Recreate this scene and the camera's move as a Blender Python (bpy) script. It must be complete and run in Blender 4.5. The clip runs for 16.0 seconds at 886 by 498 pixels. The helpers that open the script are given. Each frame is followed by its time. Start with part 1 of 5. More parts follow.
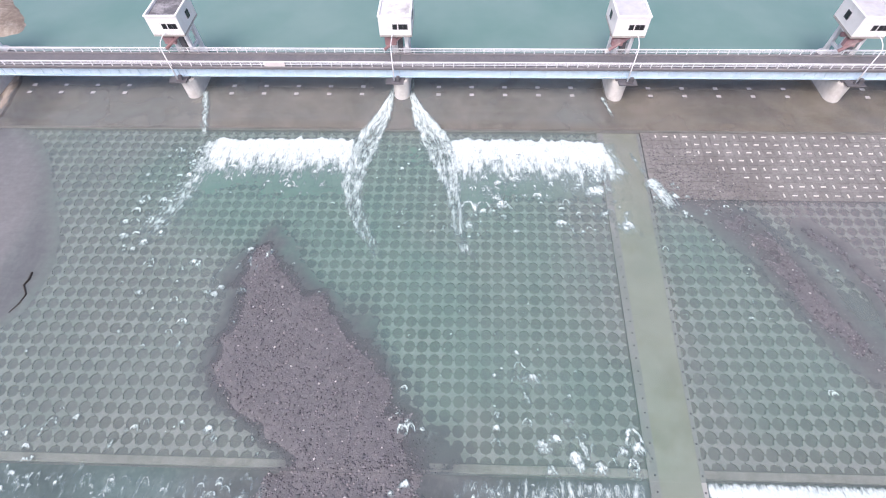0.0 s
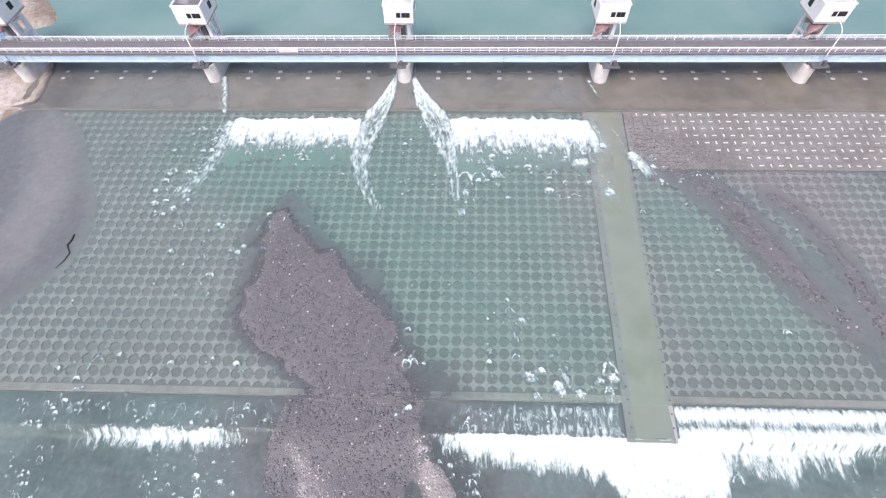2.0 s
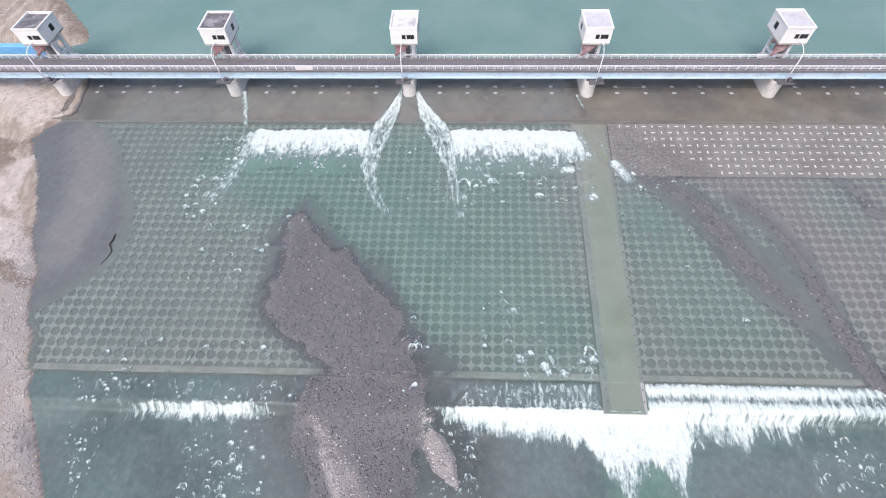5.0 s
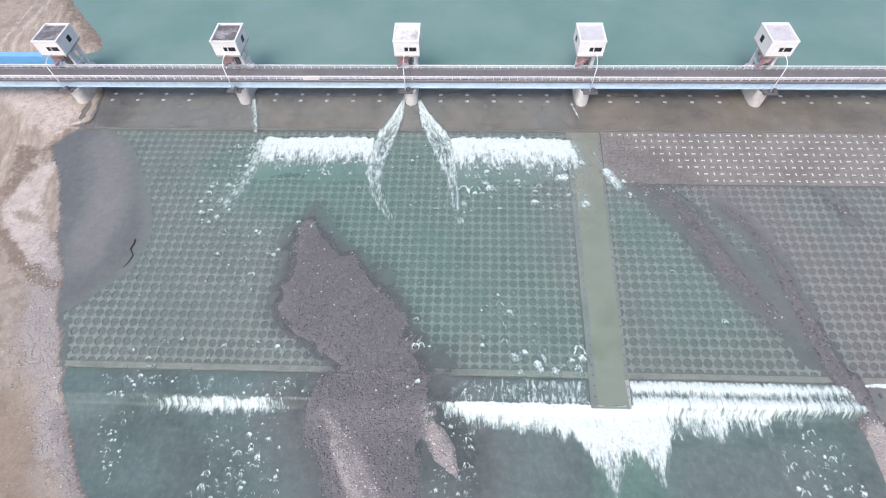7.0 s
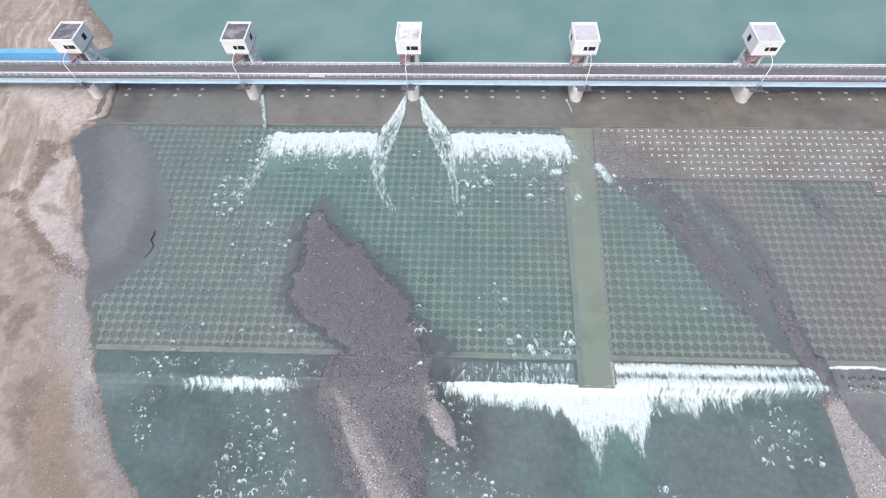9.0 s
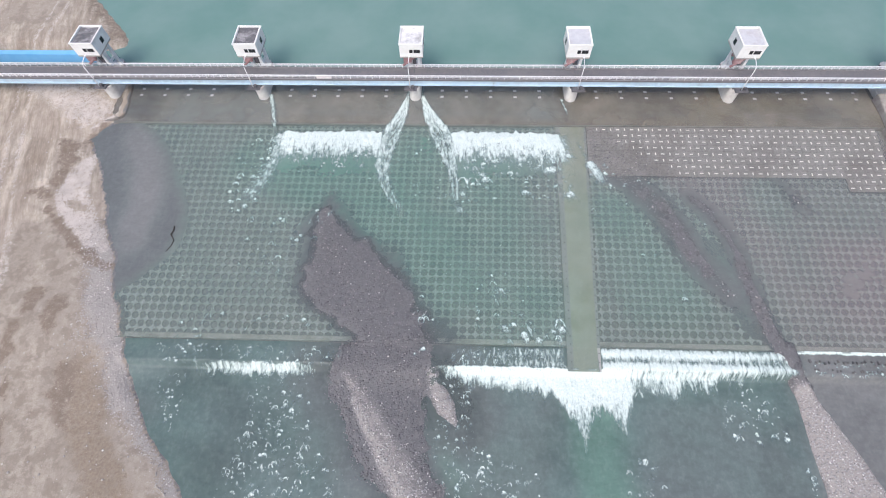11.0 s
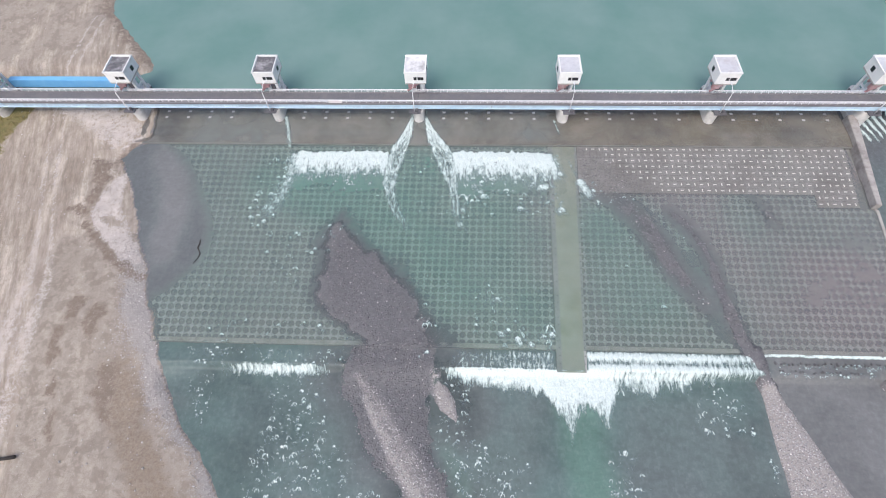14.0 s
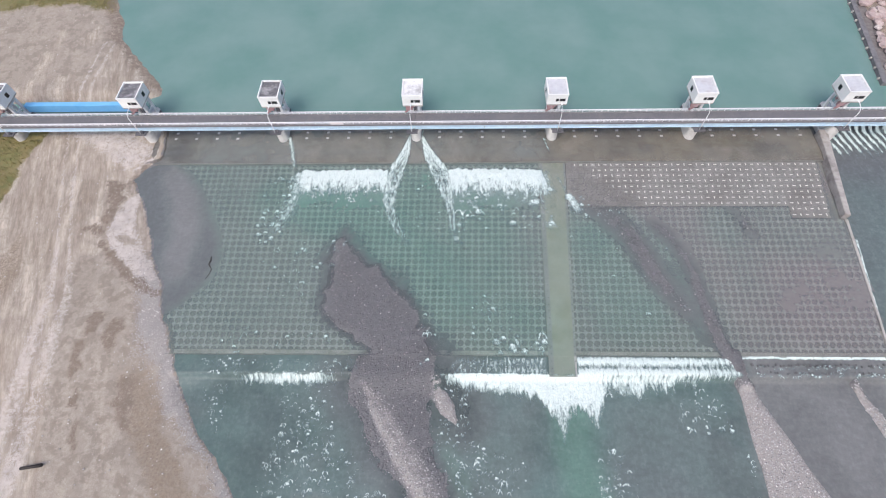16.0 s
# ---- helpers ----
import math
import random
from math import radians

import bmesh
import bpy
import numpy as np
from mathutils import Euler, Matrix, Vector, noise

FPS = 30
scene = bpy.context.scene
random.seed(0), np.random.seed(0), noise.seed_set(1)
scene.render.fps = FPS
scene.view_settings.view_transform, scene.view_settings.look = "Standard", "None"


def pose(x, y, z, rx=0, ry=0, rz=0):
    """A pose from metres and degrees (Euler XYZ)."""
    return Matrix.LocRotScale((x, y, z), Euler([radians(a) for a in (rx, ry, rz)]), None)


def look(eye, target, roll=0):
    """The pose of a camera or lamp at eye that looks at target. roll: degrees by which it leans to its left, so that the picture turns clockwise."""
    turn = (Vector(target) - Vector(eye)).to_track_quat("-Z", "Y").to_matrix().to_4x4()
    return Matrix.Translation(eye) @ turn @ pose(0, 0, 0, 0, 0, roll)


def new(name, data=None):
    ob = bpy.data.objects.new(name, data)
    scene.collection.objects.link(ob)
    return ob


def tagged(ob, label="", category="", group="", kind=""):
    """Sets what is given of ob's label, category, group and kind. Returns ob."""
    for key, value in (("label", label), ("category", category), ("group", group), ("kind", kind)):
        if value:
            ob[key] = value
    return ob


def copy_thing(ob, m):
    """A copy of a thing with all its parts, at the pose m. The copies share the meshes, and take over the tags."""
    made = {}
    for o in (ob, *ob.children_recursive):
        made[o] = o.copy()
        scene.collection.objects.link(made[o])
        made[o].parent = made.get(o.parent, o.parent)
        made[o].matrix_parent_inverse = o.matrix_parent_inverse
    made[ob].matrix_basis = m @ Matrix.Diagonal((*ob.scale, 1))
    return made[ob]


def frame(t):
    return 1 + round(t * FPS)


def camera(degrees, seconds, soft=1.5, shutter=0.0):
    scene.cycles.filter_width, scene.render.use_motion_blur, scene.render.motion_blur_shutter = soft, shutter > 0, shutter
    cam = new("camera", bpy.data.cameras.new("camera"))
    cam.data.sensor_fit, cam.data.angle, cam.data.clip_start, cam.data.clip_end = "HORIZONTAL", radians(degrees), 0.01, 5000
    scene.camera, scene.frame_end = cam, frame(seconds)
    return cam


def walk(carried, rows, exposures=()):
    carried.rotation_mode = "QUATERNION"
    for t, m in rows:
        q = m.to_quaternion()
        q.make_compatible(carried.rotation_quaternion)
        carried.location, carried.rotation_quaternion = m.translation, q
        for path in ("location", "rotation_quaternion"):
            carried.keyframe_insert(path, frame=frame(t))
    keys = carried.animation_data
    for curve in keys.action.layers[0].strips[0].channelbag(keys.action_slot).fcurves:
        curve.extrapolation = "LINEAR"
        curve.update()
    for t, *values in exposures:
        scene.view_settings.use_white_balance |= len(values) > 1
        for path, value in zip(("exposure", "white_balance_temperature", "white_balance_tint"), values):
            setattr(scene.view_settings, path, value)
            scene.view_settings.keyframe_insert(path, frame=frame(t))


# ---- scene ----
cam = camera(85.8, 16.0, 1.05)
PATH = [
    (0, (10.706, -84.516, 59.537), (10.651, -83.412, 57.87), -1.5),
    (0.5, (11.028, -87.157, 60.19), (10.971, -86.05, 58.525), -1.6),
    (1, (11.23, -89.5, 60.9), (11.17, -88.391, 59.237), -1.8),
    (1.5, (11.377, -91.839, 61.814), (11.314, -90.732, 60.149), -2.0),
    (2, (11.44, -94.175, 62.655), (11.377, -93.065, 60.992), -2.0),
    (2.5, (11.611, -96.364, 63.862), (11.547, -95.255, 62.199), -2.1),
    (3, (11.627, -97.892, 64.898), (11.563, -96.781, 63.236), -2.1),
    (3.5, (11.565, -98.875, 66.214), (11.502, -97.762, 64.554), -2.0),
    (4, (11.598, -99.386, 67.395), (11.533, -98.268, 65.738), -2.1),
    (6.5, (11.487, -100.443, 74.99), (11.425, -99.349, 73.318), -1.9),
    (7, (11.537, -100.711, 76.492), (11.474, -99.631, 74.81), -2.0),
    (7.5, (11.517, -101.132, 78.199), (11.454, -100.066, 76.508), -2.0),
    (8, (11.524, -101.552, 79.633), (11.462, -100.499, 77.934), -2.0),
    (8.5, (11.54, -101.966, 81.336), (11.479, -100.933, 79.624), -2.0),
    (9, (11.628, -102.374, 82.94), (11.566, -101.361, 81.217), -2.1),
    (11.5, (11.669, -104.621, 91.601), (11.607, -103.664, 89.846), -2.3),
    (12, (11.69, -104.925, 93.168), (11.627, -103.964, 91.415), -2.3),
    (12.5, (11.783, -105.525, 95.05), (11.715, -104.577, 93.29), -2.8),
    (13, (11.891, -105.919, 96.658), (11.821, -104.967, 94.901), -2.9),
    (13.5, (12.003, -106.275, 98.717), (11.931, -105.321, 96.961), -2.9),
    (14, (12.217, -106.692, 100.383), (12.143, -105.733, 98.629), -3.0),
    (14.5, (11.927, -107.079, 102.338), (11.856, -106.115, 100.587), -2.9),
    (15, (12.02, -107.438, 104.064), (11.949, -106.471, 102.315), -2.9),
    (15.5, (12.157, -108.005, 105.947), (12.088, -107.03, 104.202), -2.9),
    (16, (12.099, -108.427, 107.628), (12.04, -107.448, 105.885), -3.0),
]
EXPOSURES = [(0, 0.46, 6180, 18), (1, 0.49, 6180, 18), (2, 0.51, 6180, 17), (3, 0.30, 6180, 16), (4, 0.32, 6180, 15), (7, 0.28, 6140, 12), (9, 0.24, 6100, 10), (12.5, 0.18, 6100, 10), (16, 0.14, 6100, 10)]
walk(cam, [(t, look(eye, target, roll)) for t, eye, target, roll in PATH], EXPOSURES)


# ---- world, sun ----
SUN_EL, SUN_ROT = 58.0, 200.0
world = bpy.data.worlds.new("world")
scene.world = world
world.use_nodes = True
wn = world.node_tree
sky = wn.nodes.new("ShaderNodeTexSky")
sky.sky_type = "NISHITA"
sky.sun_disc = False
sky.sun_elevation = radians(SUN_EL)
sky.sun_rotation = radians(SUN_ROT)
sky.air_density, sky.dust_density, sky.ozone_density = 1.0, 6.0, 1.0
wn.links.new(sky.outputs[0], wn.nodes["Background"].inputs[0])
wn.nodes["Background"].inputs[1].default_value = 0.15
sun = new("sun", bpy.data.lights.new("sun", "SUN"))
sun.data.energy, sun.data.angle, sun.data.color = 0.9, radians(45), (1.0, 0.97, 0.93)
az = radians(SUN_ROT)
sun.matrix_world = look((0, 0, 200), (-60 * math.sin(az), -60 * math.cos(az), 200 - 60 * math.tan(radians(SUN_EL))))

# ---- noise ----
def hash2(ix, iy, seed):
    h = (ix.astype(np.int64) * 374761393 + iy.astype(np.int64) * 668265263 + seed * 974634213) & 0x7FFFFFFF
    h = ((h ^ (h >> 13)) * 1274126177) & 0x7FFFFFFF
    return ((h ^ (h >> 16)) & 0xFFFF) / 65535.0


def vnoise(x, y, seed=0):
    ix, iy = np.floor(x), np.floor(y)
    fx, fy = x - ix, y - iy
    fx, fy = fx * fx * (3 - 2 * fx), fy * fy * (3 - 2 * fy)
    a, b = hash2(ix, iy, seed), hash2(ix + 1, iy, seed)
    c, d = hash2(ix, iy + 1, seed), hash2(ix + 1, iy + 1, seed)
    return (a * (1 - fx) + b * fx) * (1 - fy) + (c * (1 - fx) + d * fx) * fy


def fbm(x, y, seed=0, octaves=4):
    v, amp, tot = 0.0, 1.0, 0.0
    for k in range(octaves):
        v = v + amp * vnoise(x * 2 ** k + 17.3 * k, y * 2 ** k - 9.1 * k, seed + k)
        tot += amp
        amp *= 0.5
    return v / tot


def smooth(a, b, v):
    t = np.clip((v - a) / (b - a), 0, 1)
    return t * t * (3 - 2 * t)


def line_dist(x, y, pts):
    """Distance to a polyline, and how far along it (0 to 1)."""
    best, along = np.full(np.shape(x), 1e9), np.zeros(np.shape(x))
    n = len(pts) - 1
    for i in range(n):
        (ax, ay), (bx, by) = pts[i], pts[i + 1]
        dx, dy = bx - ax, by - ay
        t = np.clip(((x - ax) * dx + (y - ay) * dy) / (dx * dx + dy * dy), 0, 1)
        d = np.hypot(x - ax - t * dx, y - ay - t * dy)
        near = d < best
        best = np.where(near, d, best)
        along = np.where(near, (i + t) / n, along)
    return best, along


# ---- materials ----
def nodes_of(name):
    m = bpy.data.materials.new(name)
    m.use_nodes = True
    nt = m.node_tree
    return m, nt, nt.nodes["Principled BSDF"]


def add(nt, kind, **inputs):
    n = nt.nodes.new(kind)
    for k, v in inputs.items():
        n.inputs[k.replace("_", " ")].default_value = v
    return n


def noise_tex(nt, vec, scale, detail=4.0, rough=0.6):
    n = add(nt, "ShaderNodeTexNoise", Scale=scale, Detail=detail, Roughness=rough)
    nt.links.new(vec, n.inputs["Vector"])
    return n.outputs["Fac"]


def ramp(nt, fac, lo, hi):
    n = nt.nodes.new("ShaderNodeMapRange")
    n.inputs["From Min"].default_value, n.inputs["From Max"].default_value = lo, hi
    nt.links.new(fac, n.inputs["Value"])
    return n.outputs["Result"]


def mix(nt, fac, a, b, kind="MIX"):
    n = nt.nodes.new("ShaderNodeMix")
    n.data_type, n.blend_type = "RGBA", kind
    for sock, v in ((n.inputs[0], fac), (n.inputs[6], a), (n.inputs[7], b)):
        if isinstance(v, bpy.types.NodeSocket):
            nt.links.new(v, sock)
        else:
            sock.default_value = v if not isinstance(v, tuple) else (*v, 1.0)
    return n.outputs[2]


def place(nt):
    return nt.nodes.new("ShaderNodeNewGeometry").outputs["Position"]


def bump(nt, bsdf, height, strength, distance):
    b = add(nt, "ShaderNodeBump", Strength=strength, Distance=distance)
    nt.links.new(height, b.inputs["Height"])
    nt.links.new(b.outputs[0], bsdf.inputs["Normal"])


def surf(name, c1, c2, scale, rough=0.8, relief=0.02, stain=None, stain_scale=0.15, stain_amount=0.6, metal=0.0, vary=0.0):
    """A surface of two tones with grain, larger stains and fine relief."""
    m, nt, p = nodes_of(name)
    pos = place(nt)
    g = noise_tex(nt, pos, scale)
    col = mix(nt, ramp(nt, g, 0.3, 0.7), c1, c2)
    if stain:
        s = noise_tex(nt, pos, stain_scale, 6.0, 0.65)
        sm = nt.nodes.new("ShaderNodeMath")
        sm.operation = "MULTIPLY"
        sm.inputs[1].default_value = stain_amount
        nt.links.new(ramp(nt, s, 0.48, 0.68), sm.inputs[0])
        col = mix(nt, sm.outputs[0], col, stain)
    if vary:
        info = nt.nodes.new("ShaderNodeObjectInfo").outputs["Random"]
        col = mix(nt, ramp(nt, info, 0, 1 / vary), col, tuple(v * 0.55 for v in c1))
    nt.links.new(col, p.inputs["Base Color"])
    p.inputs["Roughness"].default_value = rough
    p.inputs["Metallic"].default_value = metal
    if relief:
        bump(nt, p, noise_tex(nt, pos, scale * 3, 5.0), 0.6, relief)
    return m


CONCRETE = surf("concrete", (0.50, 0.47, 0.44), (0.42, 0.40, 0.37), 1.2, 0.85, 0.02, (0.25, 0.22, 0.19), 0.35, 0.6)
PIER = surf("pier_concrete", (0.74, 0.72, 0.69), (0.66, 0.64, 0.61), 0.8, 0.8, 0.01, (0.48, 0.45, 0.42), 0.4, 0.5)
CONCRETE_DARK = surf("bed_concrete", (0.20, 0.20, 0.195), (0.245, 0.242, 0.232), 0.9, 0.9, 0.02, (0.11, 0.12, 0.11), 0.1, 0.6)
CROSS = surf("cross_concrete", (0.41, 0.415, 0.40), (0.49, 0.49, 0.47), 1.1, 0.9, 0.02, (0.29, 0.31, 0.29), 0.08, 0.6)
# the stain tone holds brown stains and, painted in, mottled dark reflections by the piers
APRON = surf("apron_concrete", (0.37, 0.35, 0.33), (0.44, 0.42, 0.395), 0.35, 0.8, 0.01, (0.19, 0.17, 0.12), 0.07, 0.8)
FISHWAY = surf("fishway_concrete", (0.40, 0.425, 0.345), (0.45, 0.468, 0.39), 0.6, 0.6, 0.01, (0.30, 0.30, 0.20), 0.12, 0.6)
STRIP_EDGE = surf("strip_edge_concrete", (0.36, 0.365, 0.355), (0.43, 0.43, 0.415), 0.8, 0.8, 0.01, (0.26, 0.27, 0.25), 0.2, 0.6)
BLOCK = surf("paving_block", (0.192, 0.186, 0.177), (0.305, 0.294, 0.281), 2.6, 0.9, 0.02, (0.15, 0.13, 0.125), 0.09, 0.6, vary=0.25)
MARK = surf("pale_concrete", (0.80, 0.78, 0.73), (0.68, 0.66, 0.61), 2.0, 0.8, 0.01, (0.45, 0.42, 0.38), 0.3, 0.5)
PLATE = surf("plate_concrete", (0.56, 0.54, 0.55), (0.46, 0.45, 0.46), 1.5, 0.8, 0.01, (0.36, 0.34, 0.33), 0.3, 0.6)
ASPHALT = surf("asphalt", (0.135, 0.133, 0.145), (0.175, 0.17, 0.182), 3.0, 0.9, 0.01, (0.21, 0.20, 0.20), 0.25, 0.6)
KERB = surf("kerb_concrete", (0.20, 0.19, 0.20), (0.26, 0.25, 0.26), 1.5, 0.85, 0.01, (0.28, 0.26, 0.26), 0.4, 0.5)
RAIL = surf("rail_paint", (0.88, 0.88, 0.89), (0.82, 0.82, 0.84), 2.0, 0.5, 0.0)
GIRDER = surf("girder_paint", (0.60, 0.75, 0.88), (0.67, 0.80, 0.90), 0.7, 0.45, 0.0, (0.42, 0.50, 0.56), 0.25, 0.5)
GIRDER_EDGE = surf("flange_paint", (0.42, 0.56, 0.66), (0.50, 0.62, 0.71), 0.8, 0.5, 0.0)
GATE_BLUE = surf("gate_paint", (0.17, 0.46, 0.80), (0.22, 0.52, 0.84), 0.4, 0.45, 0.0, (0.20, 0.45, 0.70), 0.2, 0.5)
WHITE = surf("wall_paint", (0.88, 0.87, 0.86), (0.84, 0.84, 0.83), 0.8, 0.7, 0.0, (0.66, 0.64, 0.60), 0.5, 0.4)
ROOF_DARK = surf("roof_slate", (0.10, 0.10, 0.11), (0.17, 0.16, 0.17), 1.2, 0.7, 0.01, (0.55, 0.53, 0.54), 0.35, 0.75)
ROOF_WHITE = surf("roof_white", (0.80, 0.79, 0.79), (0.70, 0.69, 0.70), 0.9, 0.7, 0.01, (0.22, 0.21, 0.22), 0.22, 0.8)
ROOF_PALE = surf("roof_pale", (0.52, 0.52, 0.56), (0.62, 0.62, 0.65), 0.9, 0.7, 0.01, (0.40, 0.35, 0.36), 0.25, 0.6)
RUST = surf("red_primer", (0.36, 0.19, 0.20), (0.44, 0.28, 0.28), 1.5, 0.7, 0.01, (0.62, 0.50, 0.48), 0.6, 0.7)
STEEL_DARK = surf("dark_steel", (0.10, 0.10, 0.11), (0.15, 0.14, 0.15), 1.5, 0.6, 0.0)
GLASS = surf("window_glass", (0.02, 0.022, 0.025), (0.03, 0.03, 0.035), 1.0, 0.08, 0.0)
WOOD = surf("wet_driftwood", (0.03, 0.025, 0.023), (0.055, 0.045, 0.04), 3.0, 0.8, 0.02)
SIGN = surf("sign_cloth", (0.80, 0.74, 0.74), (0.72, 0.66, 0.66), 2.0, 0.7, 0.0)
PINK = surf("pink_concrete", (0.36, 0.265, 0.25), (0.50, 0.40, 0.38), 1.0, 0.9, 0.02, (0.70, 0.66, 0.63), 0.2, 0.5)
STONE = surf("river_stone", (0.15, 0.13, 0.125), (0.24, 0.215, 0.205), 1.0, 0.85, 0.02)


def island_tones(m_name, tones, rough=0.85):
    """Stones of one heap, each with a tone of its own."""
    m, nt, p = nodes_of(m_name)
    isl = nt.nodes.new("ShaderNodeNewGeometry").outputs["Random Per Island"]
    r = nt.nodes.new("ShaderNodeValToRGB")
    els = r.color_ramp.elements
    for k, (pos, c) in enumerate(tones):
        e = els[k] if k < 2 else els.new(pos)
        e.position, e.color = pos, (*c, 1)
    nt.links.new(isl, r.inputs[0])
    nt.links.new(r.outputs[0], p.inputs["Base Color"])
    p.inputs["Roughness"].default_value = rough
    return m


GRAVEL_DARK = island_tones("dark_gravel", [(0.0, (0.112, 0.111, 0.119)), (0.9, (0.238, 0.232, 0.246)), (0.985, (0.36, 0.33, 0.325)), (1.0, (0.8, 0.78, 0.75))])
GRAVEL_PALE = island_tones("pale_gravel", [(0.0, (0.36, 0.33, 0.312)), (0.6, (0.48, 0.442, 0.422)), (0.93, (0.60, 0.56, 0.535)), (1.0, (0.85, 0.83, 0.80))])


GRAVEL_BAR = island_tones("bar_pebbles", [(0.0, (0.26, 0.25, 0.252)), (0.6, (0.45, 0.435, 0.44)), (0.93, (0.60, 0.58, 0.58)), (1.0, (0.85, 0.83, 0.80))])


def ground_material():
    m, nt, p = nodes_of("river_ground")
    pos = place(nt)
    cov = nt.nodes.new("ShaderNodeVertexColor")
    cov.layer_name = "cover"
    sep = nt.nodes.new("ShaderNodeSeparateColor")
    nt.links.new(cov.outputs[0], sep.inputs[0])
    fine, mid, big = noise_tex(nt, pos, 2.2, 6.0, 0.7), noise_tex(nt, pos, 0.35, 6.0, 0.65), noise_tex(nt, pos, 0.06, 5.0, 0.6)
    broken = noise_tex(nt, pos, 0.9, 7.0, 0.75)
    grain = noise_tex(nt, pos, 6.0, 6.0, 0.8)
    # streaked earth, drawn out along the bank
    mp = nt.nodes.new("ShaderNodeMapping")
    mp.vector_type = "TEXTURE"
    mp.inputs["Scale"].default_value = (4.5, 28.0, 5.0)
    mp.inputs["Rotation"].default_value = (0, 0, radians(13))
    nt.links.new(pos, mp.inputs["Vector"])
    streak = noise_tex(nt, mp.outputs[0], 1.0, 6.0, 0.65)
    mq = nt.nodes.new("ShaderNodeMapping")
    mq.vector_type = "TEXTURE"
    mq.inputs["Scale"].default_value = (1.3, 9.0, 2.0)
    mq.inputs["Rotation"].default_value = (0, 0, radians(17))
    nt.links.new(pos, mq.inputs["Vector"])
    scratch = noise_tex(nt, mq.outputs[0], 1.0, 7.0, 0.75)
    earth = mix(nt, ramp(nt, streak, 0.40, 0.60), (0.335, 0.262, 0.20), (0.66, 0.575, 0.485))
    earth = mix(nt, ramp(nt, mid, 0.50, 0.60), earth, mix(nt, 0.45, earth, (0.28, 0.23, 0.185)))
    earth = mix(nt, ramp(nt, big, 0.50, 0.60), earth, mix(nt, ramp(nt, fine, 0.3, 0.7), (0.385, 0.31, 0.25), (0.53, 0.45, 0.38)))
    earth = mix(nt, ramp(nt, fine, 0.62, 0.80), earth, (0.62, 0.57, 0.52))
    earth = mix(nt, ramp(nt, broken, 0.50, 0.60), earth, mix(nt, 0.4, earth, (0.26, 0.21, 0.17)))
    earth = mix(nt, ramp(nt, grain, 0.35, 0.75), mix(nt, 0.28, earth, (0.16, 0.135, 0.11)), mix(nt, 0.25, earth, (0.7, 0.64, 0.57)))
    earth = mix(nt, ramp(nt, scratch, 0.40, 0.62), mix(nt, 0.50, earth, (0.19, 0.15, 0.12)), mix(nt, 0.15, earth, (0.70, 0.64, 0.57)))
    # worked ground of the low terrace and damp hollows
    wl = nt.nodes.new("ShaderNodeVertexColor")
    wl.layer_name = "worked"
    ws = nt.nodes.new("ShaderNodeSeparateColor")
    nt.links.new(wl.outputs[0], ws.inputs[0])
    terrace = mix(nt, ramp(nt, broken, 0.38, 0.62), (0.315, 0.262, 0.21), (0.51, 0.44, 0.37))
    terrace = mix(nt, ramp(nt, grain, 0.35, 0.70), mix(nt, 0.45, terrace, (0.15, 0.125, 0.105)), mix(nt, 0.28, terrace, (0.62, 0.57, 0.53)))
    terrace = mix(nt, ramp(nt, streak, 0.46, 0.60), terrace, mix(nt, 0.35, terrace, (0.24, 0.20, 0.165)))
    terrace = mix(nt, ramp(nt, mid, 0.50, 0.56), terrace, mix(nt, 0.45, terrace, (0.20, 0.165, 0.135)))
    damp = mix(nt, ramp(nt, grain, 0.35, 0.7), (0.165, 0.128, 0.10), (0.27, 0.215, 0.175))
    dark = mix(nt, ramp(nt, grain, 0.35, 0.7), (0.120, 0.119, 0.127), (0.232, 0.226, 0.240))
    dark = mix(nt, ramp(nt, broken, 0.35, 0.65), mix(nt, 1.0, dark, (0.78, 0.80, 0.80), "MULTIPLY"), mix(nt, 1.0, dark, (1.18, 1.16, 1.14), "MULTIPLY"))
    pale = mix(nt, ramp(nt, grain, 0.3, 0.7), (0.29, 0.264, 0.25), (0.49, 0.452, 0.432))
    grass = mix(nt, ramp(nt, mid, 0.35, 0.65), mix(nt, ramp(nt, grain, 0.35, 0.65), (0.20, 0.15, 0.07), (0.30, 0.24, 0.11)), mix(nt, ramp(nt, grain, 0.35, 0.65), (0.11, 0.12, 0.045), (0.22, 0.21, 0.08)))
    silt = mix(nt, ramp(nt, big, 0.35, 0.65), (0.15, 0.144, 0.148), (0.19, 0.182, 0.186))

    def weight(sock, w):
        # the border is broken up by noise
        a = nt.nodes.new("ShaderNodeMath")
        a.operation = "MULTIPLY_ADD"
        a.inputs[1].default_value = 0.85
        nt.links.new(dither, a.inputs[0])
        nt.links.new(sock, a.inputs[2])
        return ramp(nt, a.outputs[0], 0.97 - w, 0.97 + w)

    dm = nt.nodes.new("ShaderNodeMath")
    dm.operation = "MULTIPLY_ADD"
    dm.inputs[1].default_value = 0.6
    nt.links.new(grain, dm.inputs[0])
    dn = nt.nodes.new("ShaderNodeMath")
    dn.operation = "MULTIPLY"
    dn.inputs[1].default_value = 0.4
    nt.links.new(broken, dn.inputs[0])
    nt.links.new(dn.outputs[0], dm.inputs[2])
    dither = ramp(nt, dm.outputs[0], 0.41, 0.59)
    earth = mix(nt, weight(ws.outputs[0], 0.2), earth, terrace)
    c = mix(nt, weight(sep.outputs[2], 0.1), earth, silt)
    c = mix(nt, weight(sep.outputs[1], 0.1), c, pale)
